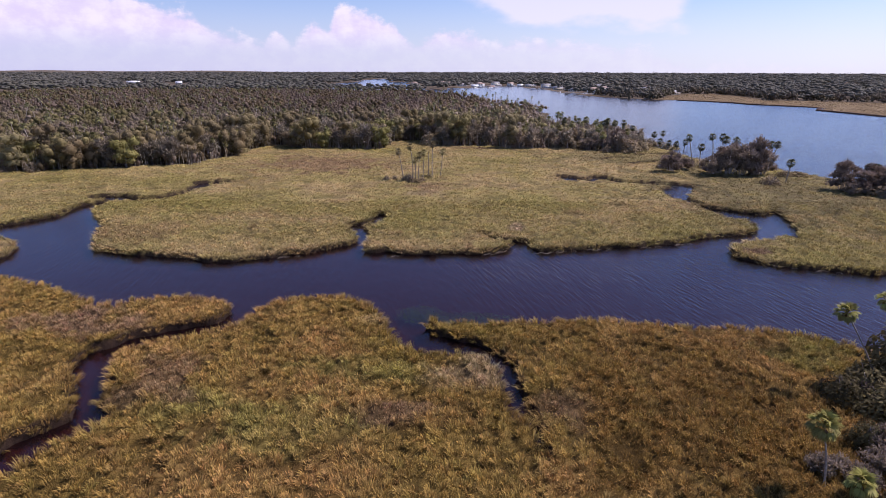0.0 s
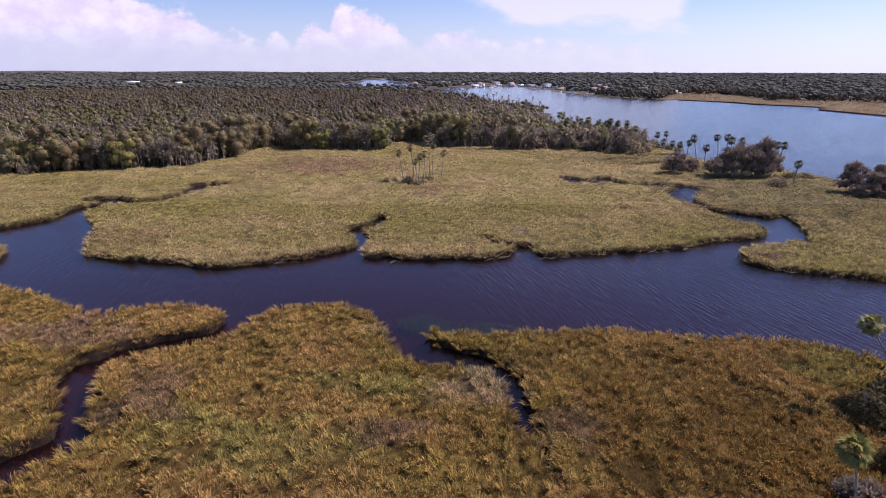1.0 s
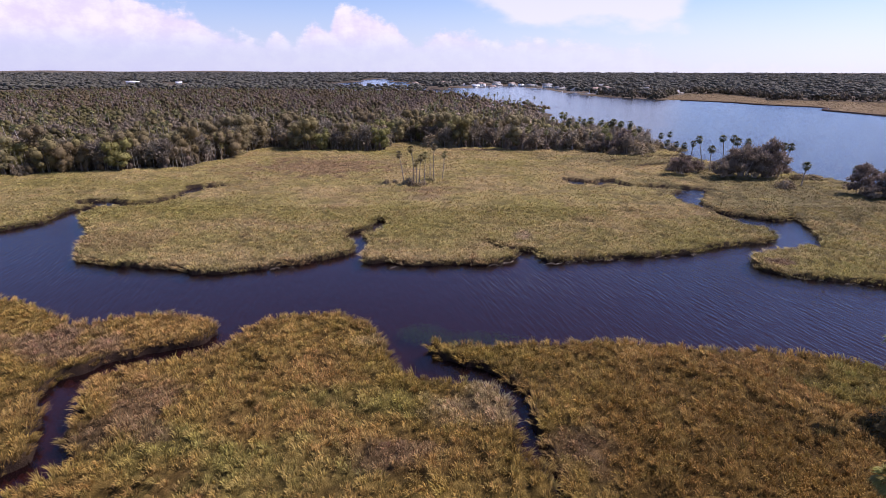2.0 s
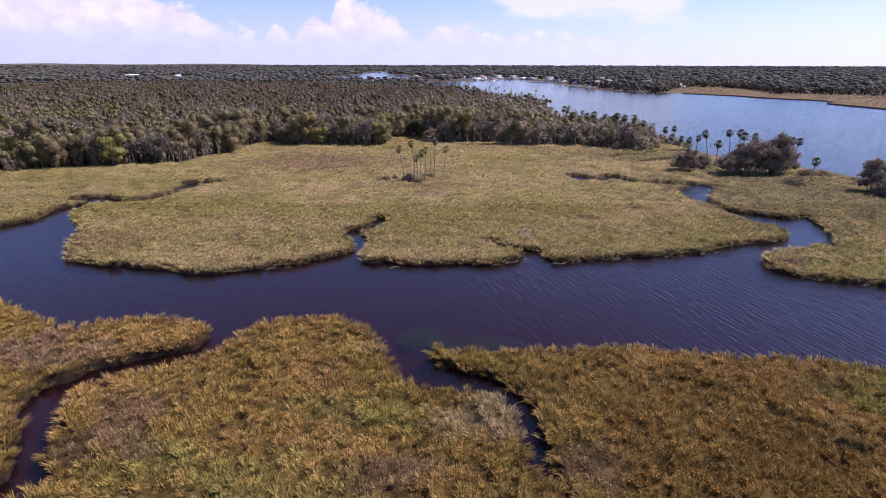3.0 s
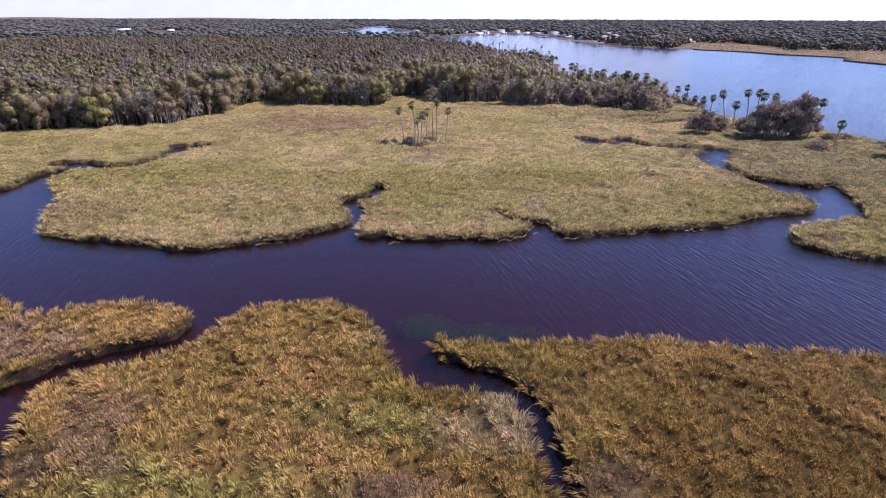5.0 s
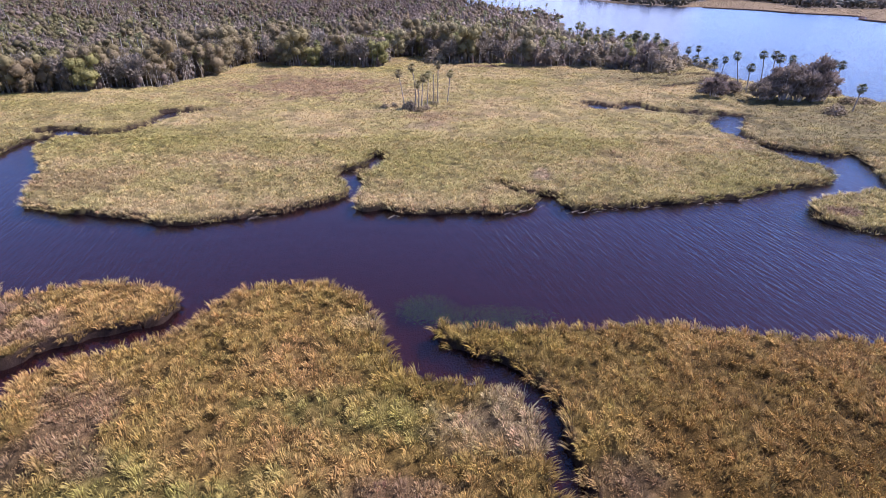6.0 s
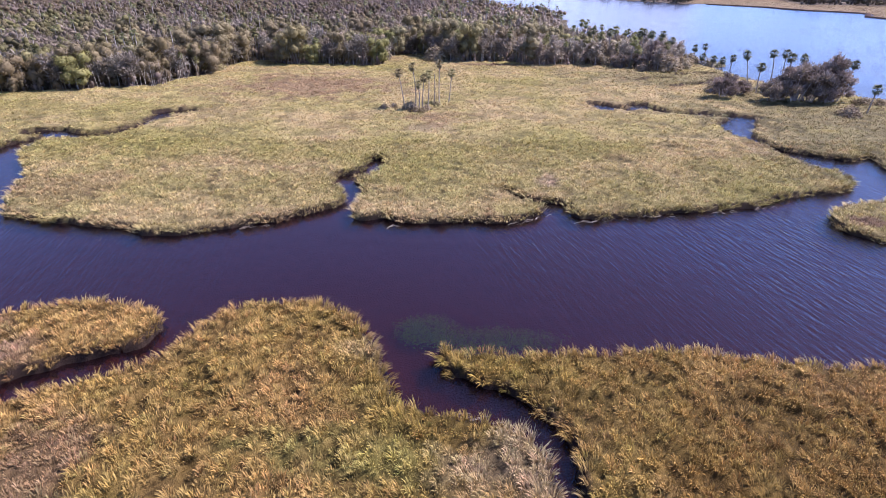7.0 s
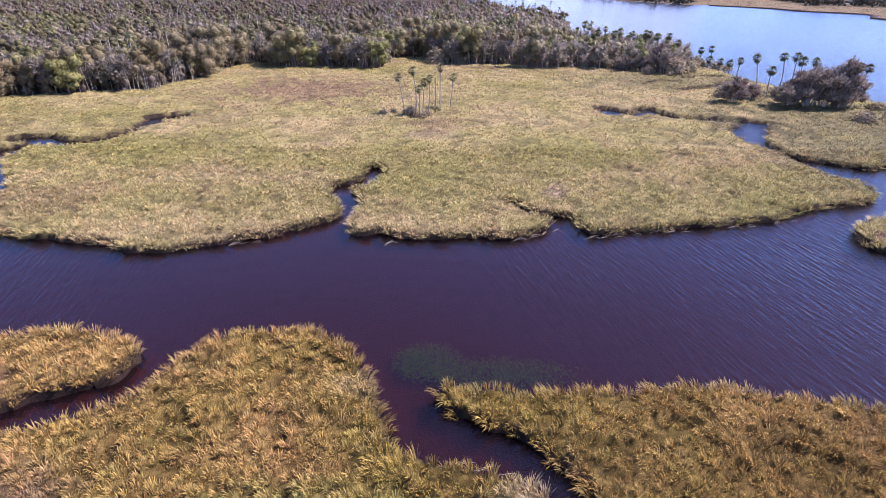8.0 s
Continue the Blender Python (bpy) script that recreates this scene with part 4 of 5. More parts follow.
def plant_woods_edge():
    rng = np.random.default_rng(77)
    gx, gy = np.meshgrid(np.arange(-205, 100, 5.3), np.arange(180, 330, 5.3))
    gx, gy = gx.ravel() + rng.uniform(0, 3.6, gx.size), gy.ravel() + rng.uniform(0, 3.6, gx.size)
    depth = np.minimum(inside(FOREST_LINE, gx, gy), land(gx, gy))
    keep = (depth > 0.8) & (depth < 19)
    for x, y, d in zip(gx[keep], gy[keep], depth[keep]):
        roll, i, turn, size = rng.random(), int(rng.integers(0, 60)), rng.uniform(0, 360), rng.uniform(.82, 1.2)
        east = x > 20
        if d < 3.2 and roll < .45:
            SHRUBS.place(i, x, y, turn, size * rng.uniform(.8, 1.4), 1.1)
        elif roll < (.32 if east else .30):
            PALMS.place(i, x, y, turn, size)
        elif roll < (1.0 if x > 58 else .84 if east else .52 if x < -85 else .66):
            (PALES if east else BARES).place(i, x, y, turn, size * (.78 if x > 58 else .95), 1.1)
        else:
            OAKS.place(i, x, y, turn, size)


plant_woods_edge()


def woods(x, y, tall, reach, sprays, size, rng, label, low=.62, deep=.34, dull=0.0, lobes=5, rings=3, sides=6):
    """Many trees joined: each a crown of rounded lobes clothed in sprays of leaves, on a thin stem."""
    n = len(x)
    kind = rng.random(n) * .62 + .19 + (layered(x, y, 45, 81) - .5) * 1.5 + .10 * step(y, 250, 420) + .12 * step(x, -60, 20)
    base = np.where((kind < .28)[:, None], GREEN_LEAF, np.where((kind < .46)[:, None], DARK_LEAF, np.where((kind < .80)[:, None], MAUVE_LEAF, BROWN_LEAF)))
    base = base * (.72 + .50 * rng.random((n, 1)))
    base = base * (.76 + .44 * step(x, -60, 10) * step(y, 700, 400))[:, None]
    # far crowns are blended towards the hazy leaf colour
    base = base * (1 - dull) + HAZED_LEAF * dull * (.85 + .3 * rng.random((n, 1)))
    bare = (kind > .46) & (kind < .80)
    turn = (np.arange(lobes)[None, :] / max(lobes - 1, 1) + rng.random((n, 1)) + rng.uniform(-.08, .08, (n, lobes))) * 6.28
    ring = rng.uniform(.3, .8, (n, lobes))
    away = np.stack([np.cos(turn) * ring, np.sin(turn) * ring, rng.uniform(-.75, .25, (n, lobes))], 2) * rng.uniform(.75, 1.15, (n, lobes, 1))
    away[:, 0] = np.stack([rng.normal(0, .1, n), rng.normal(0, .1, n), np.full(n, .42)], 1)
    pick = rng.integers(0, lobes, (n, sprays))
    lobe = np.take_along_axis(away, pick[:, :, None].repeat(3, 2), 1)
    out = rng.normal(0, 1, (n, sprays, 3))
    out /= np.linalg.norm(out, axis=2)[:, :, None]
    out[:, :, 2] = np.where(out[:, :, 2] < -.65, -out[:, :, 2], out[:, :, 2])
    scale = np.stack([reach, reach, tall * deep], 1)[:, None, :]
    middle = np.stack([x, y, tall * low], 1)[:, None, :]
    wide = (np.where(bare, .32, .40) * (5 / lobes) ** .5)[:, None, None]
    centres = (middle + (lobe + out * (wide * .9 + .36 * rng.random((n, sprays, 1)))) * scale).reshape(-1, 3)
    heap = Heap()
    out, big, own = out.reshape(-1, 3), np.repeat(size, sprays), np.repeat(base, sprays, 0) * (.75 + .5 * rng.random((n * sprays, 1)))
    leafy_ones = np.repeat(~bare, sprays)
    leaves(heap, centres[leafy_ones], out[leafy_ones], big[leafy_ones], own[leafy_ones], rng, 1.6)
    # the leafless ones carry upright twigs
    foot, way = centres[~leafy_ones], out[~leafy_ones] * .8 + rng.normal(0, .3, (int((~leafy_ones).sum()), 3)) + np.array((0, 0, .8))
    way = way / np.linalg.norm(way, axis=1)[:, None] * (big[~leafy_ones] * 2.6)[:, None]
    side = np.cross(way, rng.normal(0, 1, way.shape))
    side = side / np.linalg.norm(side, axis=1)[:, None] * (big[~leafy_ones] * .15)[:, None]
    twigs = np.stack([foot - side, foot + side, foot + way + side * 1.6, foot + way - side * 1.6], 1).reshape(-1, 3)
    heap.put(twigs, np.arange(len(foot))[:, None] * 4 + np.array([[0, 1, 2, 3]]), np.repeat(own[~leafy_ones], 4, 0))
    spots = (middle + away * scale).reshape(-1, 3)
    # crown bodies get a darker leaf colour, for shade behind the sprays
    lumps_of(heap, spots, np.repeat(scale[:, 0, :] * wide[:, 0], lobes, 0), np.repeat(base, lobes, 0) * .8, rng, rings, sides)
    if not dull:
        px, py = rng.normal(0, .12, n), .12 + .0006 * np.hypot(x, y)
        for sx_, sy_ in ((1, 0), (0, 1)):
            stem = np.stack([np.stack([x - py * sx_, y - py * sy_, x * 0], 1), np.stack([x + py * sx_, y + py * sy_, x * 0], 1),
                             np.stack([x + py * .5 * sx_ + px * 4, y + py * .5 * sy_, tall * .7], 1), np.stack([x - py * .5 * sx_ + px * 4, y - py * .5 * sy_, tall * .7], 1)], 1).reshape(-1, 3)
            heap.put(stem, np.arange(n)[:, None] * 4 + np.array([[0, 1, 2, 3]]), (0.20, 0.17, 0.15))
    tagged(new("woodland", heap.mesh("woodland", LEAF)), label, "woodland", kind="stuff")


def far_palms(x, y, rng, label):
    """Joined palms standing among the woods."""
    heap, head = Heap(), Heap()
    for k in range(11):
        a, rise = k * 2.4, radians(65 - 10 * k)
        tip = np.array((np.cos(a) * np.cos(rise), np.sin(a) * np.cos(rise), np.sin(rise))) * 1.75
        side = np.array((-np.sin(a), np.cos(a), 0)) * .62
        head.put([(0, 0, 0), tip * .6 + side, tip + (0, 0, -.25), tip * .6 - side], [[0, 1, 2, 3]], np.array((0.16, 0.15, 0.07)) * (.7 + .06 * k))
    for px, py in zip(x, y):
        tall = rng.uniform(9.0, 13.5)
        dx, dy = rng.normal(0, .8, 2)
        tube(heap, [(px, py, 0), (px + dx * .4, py + dy * .4, tall * .55), (px + dx, py + dy, tall)], [.24, .18, .17], 3, (0.27, 0.24, 0.21))
        heap.join(head, Matrix.Translation((px + dx, py + dy, tall)) @ pose(0, 0, 0, 0, 0, rng.uniform(0, 360)) @ Matrix.Scale(rng.uniform(.85, 1.2), 4))
    tagged(new("palm_grove", heap.mesh("palm_grove", FROND)), label, "palm trees", kind="stuff")


HOMES = [(-32, 1352), (13, 1308), (66, 1205), (99, 1195), (150, 1285), (205, 1150), (232, 1268), (224, 985), (240, 915), (262, 918), (290, 955), (364, 1045), (120, 1330), (185, 1230), (40, 1290), (80, 1262), (170, 1262), (250, 1240), (275, 1190), (300, 1120), (212, 1060), (250, 1010), (275, 985), (310, 1010), (-70, 1400), (-5, 1400),
        (330, 930), (345, 870), (60, 1360), (215, 1330),
         (-424, 2367), (-156, 2128), (96, 2634), (-781, 1446), (-640, 1390)]


def plant_far_woods():
    rng = np.random.default_rng(78)
    gx, gy = np.meshgrid(np.arange(-560, 100, 8.0), np.arange(185, 850, 8.0))
    gx, gy = gx.ravel() + rng.uniform(0, 8, gx.size), gy.ravel() + rng.uniform(0, 8, gx.size)
    depth = np.minimum(inside(FOREST_LINE, gx, gy), land(gx, gy))
    keep = ((depth > 19) | ((depth > 1.5) & (gy > 328)) | ((depth > 1) & (gx < -203))) & (np.abs(gx) < .86 * gy + 40)
    keep &= rng.random(len(gx)) < np.clip(1.15 - gy / 1400, .5, 1)
    gx, gy = gx[keep], gy[keep]
    palmy = rng.random(len(gx)) < np.where(gx > -10, .26, .15)
    x, y = gx[~palmy], gy[~palmy]
    tall = 6.6 + 5.8 * layered(x, y, 22, 83) + rng.uniform(-1.6, 2.6, len(x))
    near = y < 420
    woods(x[near], y[near], tall[near], rng.uniform(3.6, 7.0, near.sum()), 170, np.full(near.sum(), .38), rng, "dense grey-green swamp woods, part leafless", .54, .42, lobes=8)
    woods(x[~near], y[~near], tall[~near], rng.uniform(4.2, 7.6, (~near).sum()), 44, np.full((~near).sum(), .60), rng, "dense grey-green swamp woods running back to the lake", .58, .38, lobes=6, rings=2, sides=5)
    ux, uy = np.meshgrid(np.arange(-205, 100, 2.7), np.arange(180, 345, 2.7))
    ux, uy = ux.ravel() + rng.uniform(0, 2.5, ux.size), uy.ravel() + rng.uniform(0, 2.5, ux.size)
    deep = np.minimum(inside(FOREST_LINE, ux, uy), land(ux, uy))
    keep = (deep > 1.5) & (deep < 17)
    ux, uy = ux[keep], uy[keep]
    woods(ux, uy, rng.uniform(2.4, 5.5, len(ux)), rng.uniform(1.3, 2.2, len(ux)), 18, np.full(len(ux), .34), rng, "tangled undergrowth below the trees at the woods' edge", .5, .5, lobes=2, rings=2, sides=5)
    fx, fy = rng.uniform(225, 900, 40000), rng.uniform(420, 1000, 40000)
    edge = wooded(fx, fy)
    keep = (edge > 1) & (edge < 45) & (land(fx, fy) > 3) & (fx < .86 * fy + 40) & (rng.random(len(fx)) < .16)
    for hx, hy in HOMES:
        keep &= np.hypot(fx - hx, fy - hy - 0.0) > 18
    fx, fy = fx[keep], fy[keep]
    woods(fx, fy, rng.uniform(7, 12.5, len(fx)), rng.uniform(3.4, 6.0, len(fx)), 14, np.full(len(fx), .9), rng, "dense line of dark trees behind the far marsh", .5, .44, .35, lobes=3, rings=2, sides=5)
    far_palms(gx[palmy], gy[palmy], rng, "many cabbage palms standing among the swamp woods")
    r = np.exp(rng.uniform(np.log(420), np.log(4960), 14000))
    a = rng.uniform(-.76, .76, len(r))
    x, y = np.sin(a) * r, np.cos(a) * r
    clear = np.full(len(x), 1e9)
    for hx, hy in HOMES:
        toward = np.hypot(hx, hy)
        side, front = (x * hy - y * hx) / toward, (x * hx + y * hy) / toward - toward
        clear = np.minimum(clear, np.where((front > (-400 if hx < -500 else -55)) & (front < 14), np.abs(side) * (.45 if hx < -500 else 1), 1e9))
    keep = (wooded(x, y) > 4) & (land(x, y) > 4) & (inside(FOREST_LINE, x, y) < -4) & (clear > 11)
    x, y, r = x[keep], y[keep], r[keep]
    tall = rng.uniform(8, 14, len(x)) + step(r, 3000, 4800) * 7
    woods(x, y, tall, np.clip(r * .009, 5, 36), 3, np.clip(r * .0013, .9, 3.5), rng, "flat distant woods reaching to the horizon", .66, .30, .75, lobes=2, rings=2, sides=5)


plant_far_woods()


def saplings():
    """Thin pale stems standing close along the front of the woods."""
    rng = np.random.default_rng(79)
    x, y = rng.uniform(-205, 95, 26000), rng.uniform(185, 300, 26000)
    depth = np.minimum(inside(FOREST_LINE, x, y), land(x, y))
    keep = (depth > .3) & (depth < 6) & (rng.random(len(x)) < .32)
    heap = Heap()
    for px, py in zip(x[keep], y[keep]):
        tall = rng.uniform(4, 9.5)
        dx, dy = rng.normal(0, .55, 2)
        r = rng.uniform(.045, .10)
        tube(heap, [(px, py, 0), (px + dx * .3, py + dy * .3, tall * .5), (px + dx, py + dy, tall)], [r, r * .8, r * .3], 3, np.array((0.36, 0.315, 0.265)) * rng.uniform(.6, 1.2))
    tagged(new("sapling_stems", heap.mesh("sapling_stems", LEAF)), "thin pale bare stems along the front of the woods", "saplings", kind="stuff")


saplings()

# the little palm group in the open marsh: place, height, lean
MARSH_PALMS = [(-13.2, 181.3, 9.3, -1.5), (-10.1, 179.4, 11.2, -0.7), (-9.1, 176.9, 7.1, 0.0), (-8.1, 178.2, 8.5, 0.5), (-6.8, 179.5, 9.2, 0.5), (-3.7, 186.3, 10.9, 0.1), (-1.0, 186.3, 8.4, 0.8)]
for k, (x, y, tall, lean) in enumerate(MARSH_PALMS):
    thing = palm(200 + k, tall, (lean, 0.2), 1.2, 24, tone=(0.18, 0.15, 0.07), girth=.11)
    stand(tagged(thing, "thin cabbage palm standing alone in the open marsh", "palm tree", "palms in the open marsh"), x, y, 0, first=True)
# a dead, headless stem beside them
snag = new("dead_palm_trunk")
pole = Heap()
tube(pole, [(0, 0, -.2), (.1, 0, 4), (.05, 0, 8.3)], [.15, .12, .09], 7)
part("trunk", pole.mesh("trunk", PALM_BARK), snag)
stand(tagged(snag, "bare headless palm trunk among marsh palms", "dead palm"), -5.0, 186.0, first=True)
for k, (x, y, size) in enumerate([(-12.2, 177.5, .6), (-10.2, 175.5, .75), (-8.2, 174.8, .6), (-18.5, 178.5, .5), (-16, 180, .5), (-4.5, 183, .55), (-7.0, 177, .5), (-11.2, 179, .7)]):
    SHRUBS.place(k, x, y, k * 71, size, label="scrubby grey-brown shrub at the foot of the marsh palms")

# palms and scrub on the bank of the wide river
BANK_PALMS = [(105.3, 278, 6.4, -0.2), (109.8, 278, 7.0, -0.5), (111.5, 257, 5.2, 0.5), (94.5, 208, 10.9, -2.6), (94.8, 202.9, 8.1, -0.4), (103.5, 212.5, 10.8, -0.9), (107.0, 212, 10.8, -0.6), (105.5, 205.6, 10.3, -0.9),
              (108.5, 204.6, 10.3, -0.6), (118.5, 202, 9.0, 0.9), (117.0, 197.3, 9.7, 1.9), (109.9, 174.6, 6.8, 0.7), (133.0, 181, 5.6, -2.0), (107.5, 255, 4.6, -.4), (104.5, 258, 4.4, .3), (101.5, 262, 4.0, .6),
              (75.1, 261, 11.3, -0.3), (77.0, 260, 12.4, -0.8), (79.6, 259, 11.6, -0.5), (83.5, 258, 12.0, -0.6), (62.8, 259, 12.5, -0.5), (57.5, 262, 12.6, -0.8), (88, 262, 9.0, .5), (126, 161, 7.5, -.8), (129, 164, 7.0, .8)]
for k, (x, y, tall, lean) in enumerate(BANK_PALMS):
    thing = palm(300 + k, tall, (lean, 0.0), 1.5, 26, tone=(0.085, 0.088, 0.048))
    stand(tagged(thing, "dark-headed cabbage palm on the grassy river bank", "palm tree", "palms on the river bank"), x, y, 0, first=True)
BRUSH = Kind([lambda: brush(141, 7.0, 3.6), lambda: brush(142, 6.5, 4.0), lambda: brush(143, 7.5, 3.2)],
             "dense grey leafless brush tree on the river bank", "tree", "brush on the river bank")
for k, (x, y, size, wide) in enumerate([(81.3, 196, 1.1, 1.1), (93, 190, 1.1, 1.1), (96.5, 192, 1.35, .9), (100, 190.5, 1.5, .9), (104, 191, 1.6, .85), (107.5, 189, 1.35, .9), (110.5, 190, 1.2, .85), (88, 200, .7, 1.2),
                                        (121, 164, .95, 1.1), (125, 160, 1.2, 1.0), (129.5, 160, 1.25, 1.1), (133, 156, 1.1, 1.1), (120, 158, .6, 1.2), (72, 250, .85, 1.0), (78, 250, 1.05, 1.0), (85, 252, .75, 1.0), (66, 252, .8, 1)]):
    BRUSH.place(k, x, y, k * 83, size, wide)
for k, (x, y, size, wide) in enumerate([(103.9, 172.7, .85, 1.15), (106.5, 174.5, .7, 1.0), (117, 187, .8, 1.3), (84, 204, 1.2, 1.3), (99, 266, 1.2, 1.4), (104, 262, 1.3, 1.3), (109, 262, 1.1, 1.2), (113, 200, .9, 1.2),
                                        (90, 255, 1.2, 1.5), (95, 262, 1.0, 1.4), (127, 155, 1.2, 1.2), (131, 152, 1.1, 1.3), (122, 187, .7, 1.6), (72, 243, .9, 1.0)]):
    SHRUBS.place(k + (2 if k > 4 else 0), x, y, k * 57, size, wide, "low tangled shrub in the river-bank grass")

# the thicket beside the near bank
NEAR_PALMS = [(49.9, 55.1, 9.4, -5.4, 1.55), (53.6, 56.3, 10.4, -3.8, 1.6), (33.2, 39.1, 6.5, -1.1, 1.6), (35.3, 37.3, 2.0, -0.3, 1.5), (44.5, 45.5, 3.0, 0.4, 1.5), (38.5, 36.5, 1.6, 0.3, 1.4)]
for k, (x, y, tall, lean, head) in enumerate(NEAR_PALMS):
    thing = palm(400 + k, tall, (lean, 0.3), head * .78, 30, separate=True, tone=(0.24, 0.225, 0.06), girth=.075)
    word = "young low cabbage palm in the thicket by the near bank" if tall < 4 else "leaning cabbage palm above the thicket by the near bank"
    stand(tagged(thing, word, "palm tree", "palms by the near bank"), x, y, 0, first=True)
# leaf colours scaled down to paint the shrubs' shadow side
THICKET = Kind([lambda: shrub(151, 3.4, 2.4, DARK_LEAF * .34, GREEN_LEAF * .42, 2200, .17, "dense_shrub"), lambda: shrub(152, 3.0, 2.6, GREEN_LEAF * .7, DARK_LEAF * .5, 2200, .17, "dense_shrub")],
               "dense dark green shrub in the thicket by the near bank", "shrub", "thicket shrubs")
for k, (x, y, size, wide) in enumerate([(43.6, 52.2, 1.1, .95), (47.5, 53.5, 1.5, .9), (50.5, 50, 1.6, .9), (46.5, 48.8, 1.0, 1.1), (41, 44.5, .8, 1.0), (52.5, 54.5, 2.2, .7), (54.5, 52, 2.0, .8), (48, 45, 1.4, 1.0), (56, 57, 2.2, .8),
                                        (52, 47, 1.6, 1.0), (40.5, 38, .8, 1.1), (44, 40, 1.0, 1.1), (37, 36, .7, 1)]):
    THICKET.place(k, x, y, k * 97, size, wide)
SCRUB = Kind([lambda: brush(161, 3.4, 2.6, 1500, "bare_shrub"), lambda: brush(162, 3.0, 2.4, 1500, "bare_shrub")], "pale grey leafless shrub in the thicket", "shrub", "thicket shrubs")
for k, (x, y, size) in enumerate([(42.5, 43, 1.0), (45.5, 43.2, 1.15), (39.3, 40.8, .8), (34.5, 41, .7), (48.5, 42, 1.2), (47, 50.8, .9), (36.5, 39.4, .7)]):
    SCRUB.place(k, x, y, k * 61, size)


# ---------------------------------------------------------------- houses and docks on the far shore
def block(heap, x0, x1, y0, y1, z0, z1):
    verts = [(x, y, z) for z in (z0, z1) for x, y in ((x0, y0), (x1, y0), (x1, y1), (x0, y1))]
    heap.put(verts, [[3, 2, 1, 0], [4, 5, 6, 7], [0, 1, 5, 4], [1, 2, 6, 5], [2, 3, 7, 6], [3, 0, 4, 7]])


def house(wide, deep, tall, wall, roof, pitch=.30, name="house", windows=4, wing=0.0):
    """A shore house: walls, a gabled or hipped roof with eaves, a row of windows a storey, a door, a lower wing."""
    thing = new(name)
    body = Heap()
    block(body, -wide / 2, wide / 2, -deep / 2, deep / 2, -.3, tall)
    top, e = Heap(), .7
    w2, d2, rise, ridge = wide / 2 + e, deep / 2 + e, deep * pitch, (wide / 2 + e if wing else max(wide / 2 - deep / 2, .5))
    top.put([(-w2, -d2, tall), (w2, -d2, tall), (w2, d2, tall), (-w2, d2, tall), (-w2, -d2, tall + .25), (w2, -d2, tall + .25), (w2, d2, tall + .25), (-w2, d2, tall + .25),
             (-ridge, -.1, tall + rise), (ridge, -.1, tall + rise), (ridge, .1, tall + rise), (-ridge, .1, tall + rise)],
            [[3, 2, 1, 0], [0, 1, 5, 4], [1, 2, 6, 5], [2, 3, 7, 6], [3, 0, 4, 7], [4, 5, 9, 8], [5, 6, 10, 9], [6, 7, 11, 10], [7, 4, 8, 11], [8, 9, 10, 11]])
    if wing:
        block(body, wide / 2, wide / 2 + wing, -deep * .3, deep * .4, -.3, 2.8)
        block(top, wide / 2 - .1, wide / 2 + wing + .6, -deep * .3 - .6, deep * .4 + .6, 2.8, 3.1)
    part("wall", body.mesh("wall", wall), thing)
    part("roof", top.mesh("roof", roof), thing)
    pane, frame_heap = Heap(), Heap()
    block(pane, -.8, .8, -.04, .04, 0, 1.4)
    block(frame_heap, -.95, .95, -.02, .02, -.15, 1.55)
    pane, frame_mesh = pane.mesh("pane", GLASS), frame_heap.mesh("window", WHITE_WALL)
    for storey in range(1 if tall < 4.5 else 2):
        for k in range(windows):
            x = (k + .5) / windows * wide - wide / 2
            hole = part("window", frame_mesh, thing, at=pose(x, -deep / 2 - .02, 1.0 + storey * 3.0))
            part("pane", pane, hole, at=pose(0, -.03, 0))
    leaf = Heap()
    block(leaf, -.5, .5, -.03, .03, 0, 2.05)
    part("door", leaf.mesh("door", DOCK_WOOD), thing, at=pose(wide / 2 + .03, 0, .05, 0, 0, 90))
    return thing


LOOKS = [(15, 10, 3.2, WHITE_WALL, GREY_ROOF, 5), (17, 11, 5.8, WHITE_WALL, GREY_ROOF, 6), (14, 10, 3.4, CREAM_WALL, BROWN_ROOF, 5), (18, 12, 5.6, WHITE_WALL, BROWN_ROOF, 0), (16, 11, 3.2, CREAM_WALL, GREY_ROOF, 7),
         (13, 9, 6.0, WHITE_WALL, BROWN_ROOF, 4), (14, 9, 3.0, WHITE_WALL, WHITE_ROOF, 8)]
ROOF_WORDS = {id(WHITE_ROOF): "white metal roof", id(GREY_ROOF): "grey shingle roof", id(BROWN_ROOF): "brown shingle roof"}
for k, (x, y) in enumerate(HOMES[:-2]):
    wide, deep, tall, wall, roof, wing = LOOKS[(k * 3) % 7]
    if y > 2000:
        wide, deep = wide * 1.8, deep * 1.6
    thing = house(wide, deep, tall, wall, roof, wing=wing)
    storeys = "two-storey" if tall > 4.5 else "single-storey"
    tagged(thing, f"{storeys} waterfront house with a {ROOF_WORDS[id(roof)]}", "house", "houses on the far shore")
    stand(thing, x, y, math.degrees(math.atan2(-x, y)) + (k * 37 % 50 - 25), first=True)
for x, y, wide in ((-781, 1446, 30), (-640, 1390, 14), (258, 902, 22)):
    thing = house(wide, 16, 4.2, WHITE_WALL, WHITE_ROOF, .16, "long_shed", 8, .01)
    stand(tagged(thing, "long low white building with a white metal roof", "shed", "long white sheds"), x, y, math.degrees(math.atan2(-x, y)), first=True)


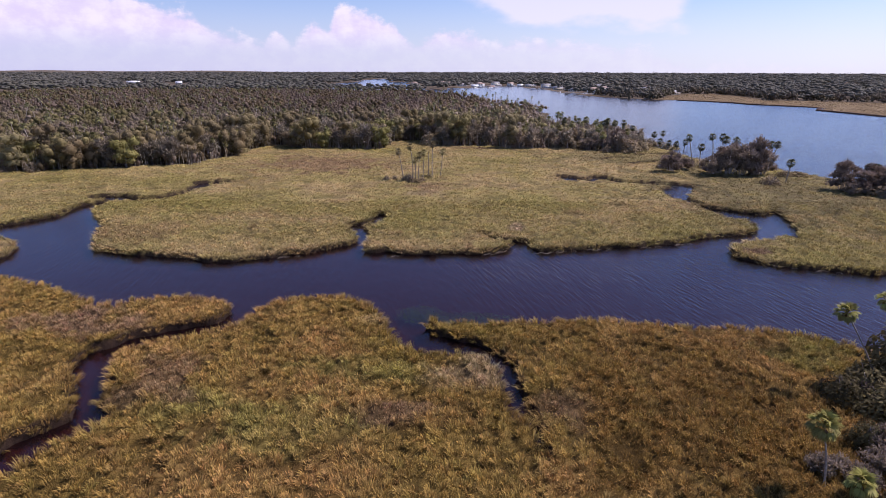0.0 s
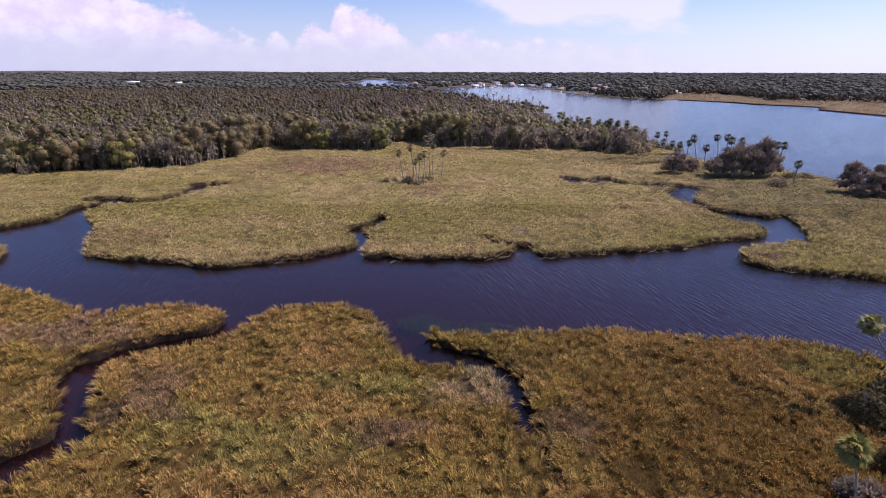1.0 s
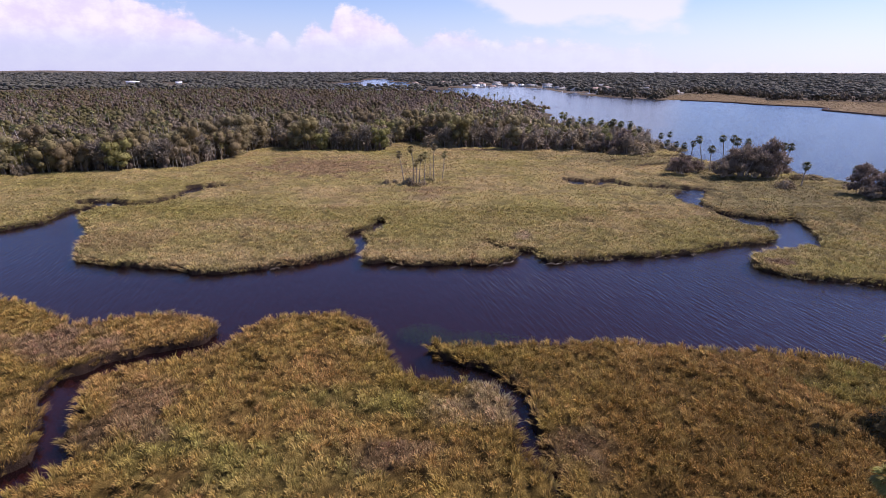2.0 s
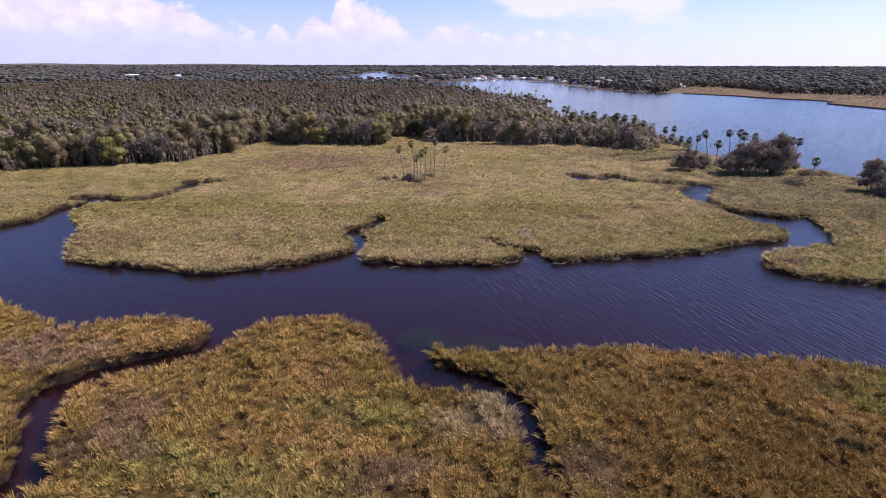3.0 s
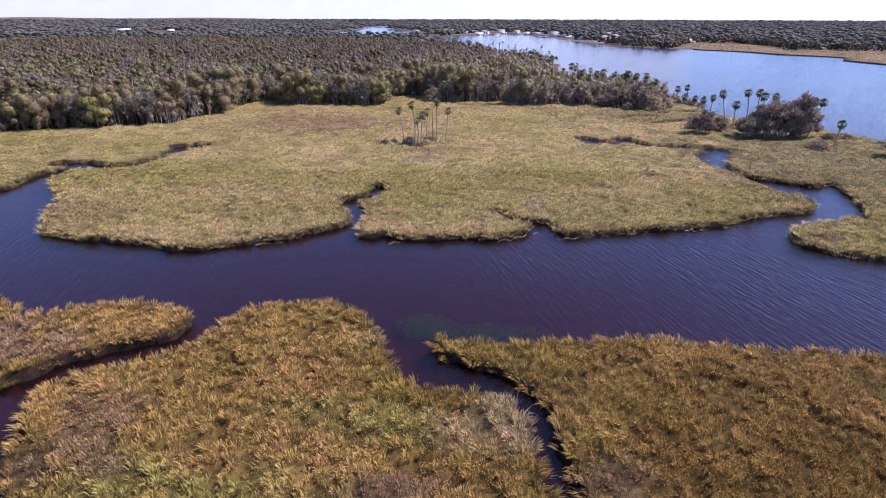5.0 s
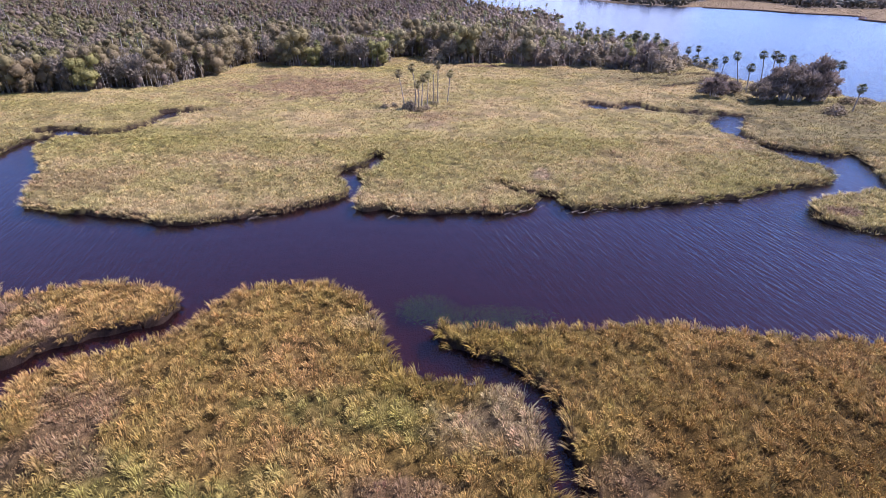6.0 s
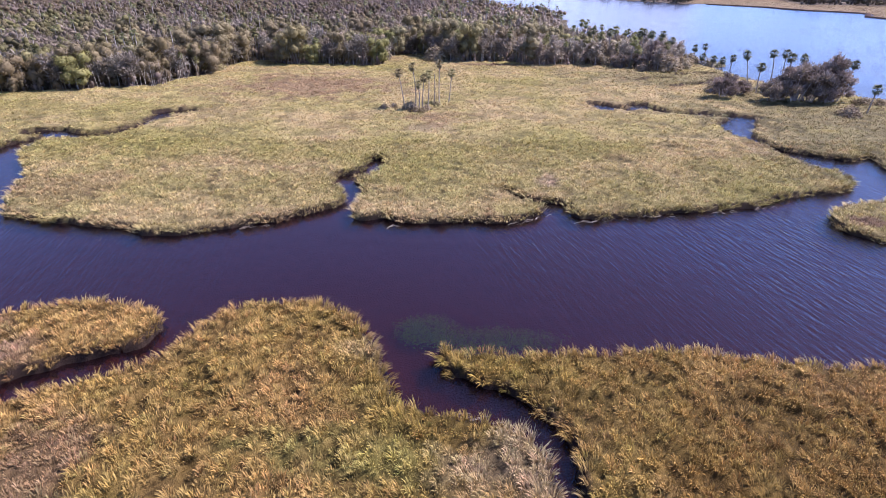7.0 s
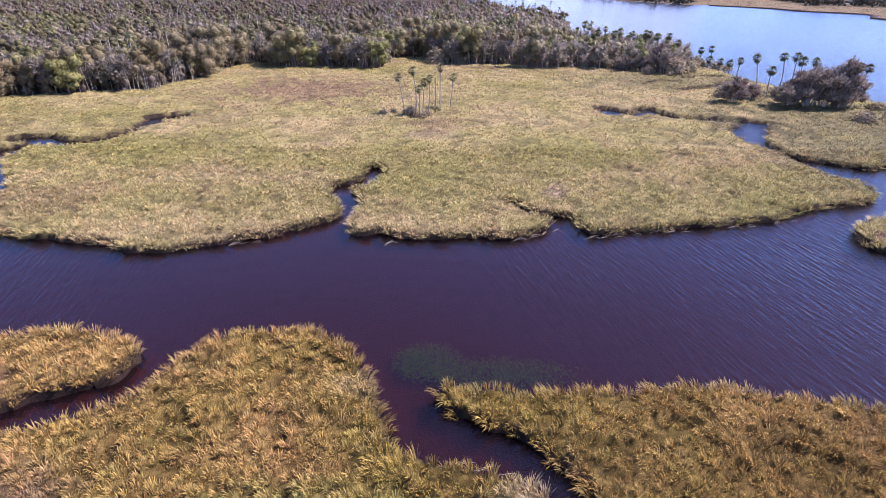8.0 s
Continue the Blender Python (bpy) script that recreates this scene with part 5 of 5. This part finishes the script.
def dock(long, deep=3.0):
    thing = new("dock")
    deck = Heap()
    block(deck, -long / 2, long / 2, -deep / 2, deep / 2, .7, .95)
    part("deck", deck.mesh("deck", DOCK_WOOD), thing)
    post = Heap()
    block(post, -.15, .15, -.15, .15, -1.8, 1.6)
    post = post.mesh("post", DOCK_WOOD)
    for k in range(int(long / 5) + 1):
        for side in (-1, 1):
            part("post", post, thing, at=pose(-long / 2 + .3 + k * (long - .6) / int(long / 5), side * (deep / 2 + .1), 0))
    return thing


def boat(long):
    """A white motor boat: pointed hull, cabin, windscreen."""
    thing = new("motor_boat")
    hull, s, width = Heap(), np.linspace(0, 1, 7), long * .16
    rows = []
    for k in s:
        half = width * (1 - max(0, k - .45) ** 2 * 3.2)
        rows.append([(long * (k - .5), -half * .65, -.35), (long * (k - .5), -half, .9 + k * .5), (long * (k - .5), half, .9 + k * .5), (long * (k - .5), half * .65, -.35)])
    faces = [[i * 4 + j, i * 4 + (j + 1) % 4, i * 4 + 4 + (j + 1) % 4, i * 4 + 4 + j] for i in range(6) for j in range(4)] + [[0, 1, 2, 3], [27, 26, 25, 24]]
    hull.put(np.array(rows).reshape(-1, 3), faces)
    part("hull", hull.mesh("hull", HULL), thing)
    cabin, screen = Heap(), Heap()
    block(cabin, -long * .15, long * .15, -width * .6, width * .6, .9, 2.3)
    part("cabin", cabin.mesh("cabin", HULL), thing)
    block(screen, long * .15 + .01, long * .15 + .06, -width * .5, width * .5, 1.5, 2.2)
    part("windscreen", screen.mesh("windscreen", GLASS), thing)
    return thing


for k, (x, y, long, turn) in enumerate([(92, 1183, 40, 8), (178, 1104, 36, -30), (205, 885, 34, -60), (222, 878, 26, -20), (60, 1160, 34, 50), (262, 800, 24, -50)]):
    thing = dock(long)
    thing.matrix_basis = pose(x, y, 0, 0, 0, turn)
    tagged(thing, "weathered grey wooden boat dock on posts at the shore", "dock", "docks on the far shore")
for k, (x, y, long, turn) in enumerate([(98, 1176, 10, 20), (106, 1182, 8, -10), (172, 1098, 11, -25), (184, 1102, 8, 160), (200, 880, 9, -50), (216, 872, 11, -15), (190, 930, 8, 70), (228, 868, 8, 10), (64, 1152, 9, 40)]):
    thing = boat(long)
    thing.matrix_basis = pose(x, y, 0.12, 0, 0, turn)
    tagged(thing, "white motor boat moored by the far docks", "boat", "boats at the far docks")
wall = Heap()
for a, b in zip([(197, 925), (205, 888), (236, 866)], [(205, 888), (236, 866), (262, 820)]):
    a, b = np.array(a, float), np.array(b, float)
    out = np.array((b[1] - a[1], a[0] - b[0])) / np.linalg.norm(b - a) * .35
    wall.put([(*(a + out), -1.5), (*(b + out), -1.5), (*(b - out), -1.5), (*(a - out), -1.5), (*(a + out), 1.1), (*(b + out), 1.1), (*(b - out), 1.1), (*(a - out), 1.1)],
             [[3, 2, 1, 0], [4, 5, 6, 7], [0, 1, 5, 4], [1, 2, 6, 5], [2, 3, 7, 6], [3, 0, 4, 7]])
tagged(new("seawall", wall.mesh("seawall", SEAWALL)), "pale concrete seawall along the far shore", "seawall", kind="structure")


# ---------------------------------------------------------------- fallen reeds, water weed
def fallen_reeds(seed, spread=1.5, count=9):
    """A loose raft of broken reeds; each stalk is a part."""
    rng = np.random.default_rng(seed)
    thing = new("reed_raft")
    for _ in range(count):
        a, p, l = rng.normal(.2, .5), rng.normal(0, 1, 2) * (spread, .3), rng.uniform(.6, 1.8)
        d = np.array((np.cos(a), np.sin(a))) * l / 2
        heap = Heap()
        tube(heap, [(p[0] - d[0], p[1] - d[1], .03), (p[0], p[1], .08 + .08 * rng.random()), (p[0] + d[0], p[1] + d[1], .02)], [.02, .03, .012], 4)
        part("reed_stalk", heap.mesh("reed_stalk", REED), thing)
    return tagged(thing, "pale fallen dead reeds lying at the waterline", "reeds", "fallen reeds at the waterline")


rafts = {}
for k, (x, y, turn) in enumerate([(-9.3, 103.6, 40), (20.5, 105.4, 10), (24, 106.6, 8), (9.5, 104.9, 20), (12, 106.2, 35), (-31.5, 102.4, 20), (43, 109.6, 4), (31, 107.6, 5), (26.5, 72.3, -5),
                                   (37, 70.2, -15), (0.3, 63.4, -5), (50, 111.2, 20), (-96.5, 104, 60), (63, 98, -20), (70, 95.2, -10)]):
    m = pose(x, y, 0.0, 0, 0, turn)
    if k < 3:
        rafts[k] = fallen_reeds(k)
        rafts[k].matrix_basis = m
    else:
        copy_thing(rafts[k % 3], m)


def water_weed():
    """Feathery green weed just below the surface."""
    rng = np.random.default_rng(5)
    n = 64000
    x, y = rng.uniform(-9, 16, n), rng.uniform(71, 81, n)
    thick = step(np.hypot((x + 3.5) / 3.4, (y - 77.2) / 2.8), 1.25, .3) + .6 * step(np.hypot((x - 3) / 9, (y - 75.4) / 2.6), 1.15, .3)
    keep = (rng.random(n) < thick * (.35 + layered(x, y, 1.3, 91))) & (land(x, y) < -.4)
    x, y = x[keep], y[keep]
    up = np.tile(np.array((0.0, 0.0, 1.2)), (len(x), 1))
    heap = Heap()
    leaves(heap, np.stack([x, y, -.75 + .6 * rng.random(len(x))], 1), up, .09, np.array((0.13, 0.42, 0.02)) * (.7 + .6 * rng.random((len(x), 1))), rng, 2.0)
    tagged(new("water_weed", heap.mesh("water_weed", GRASS)), "green feathery weed under the brown water", "water weed", kind="stuff")


water_weed()
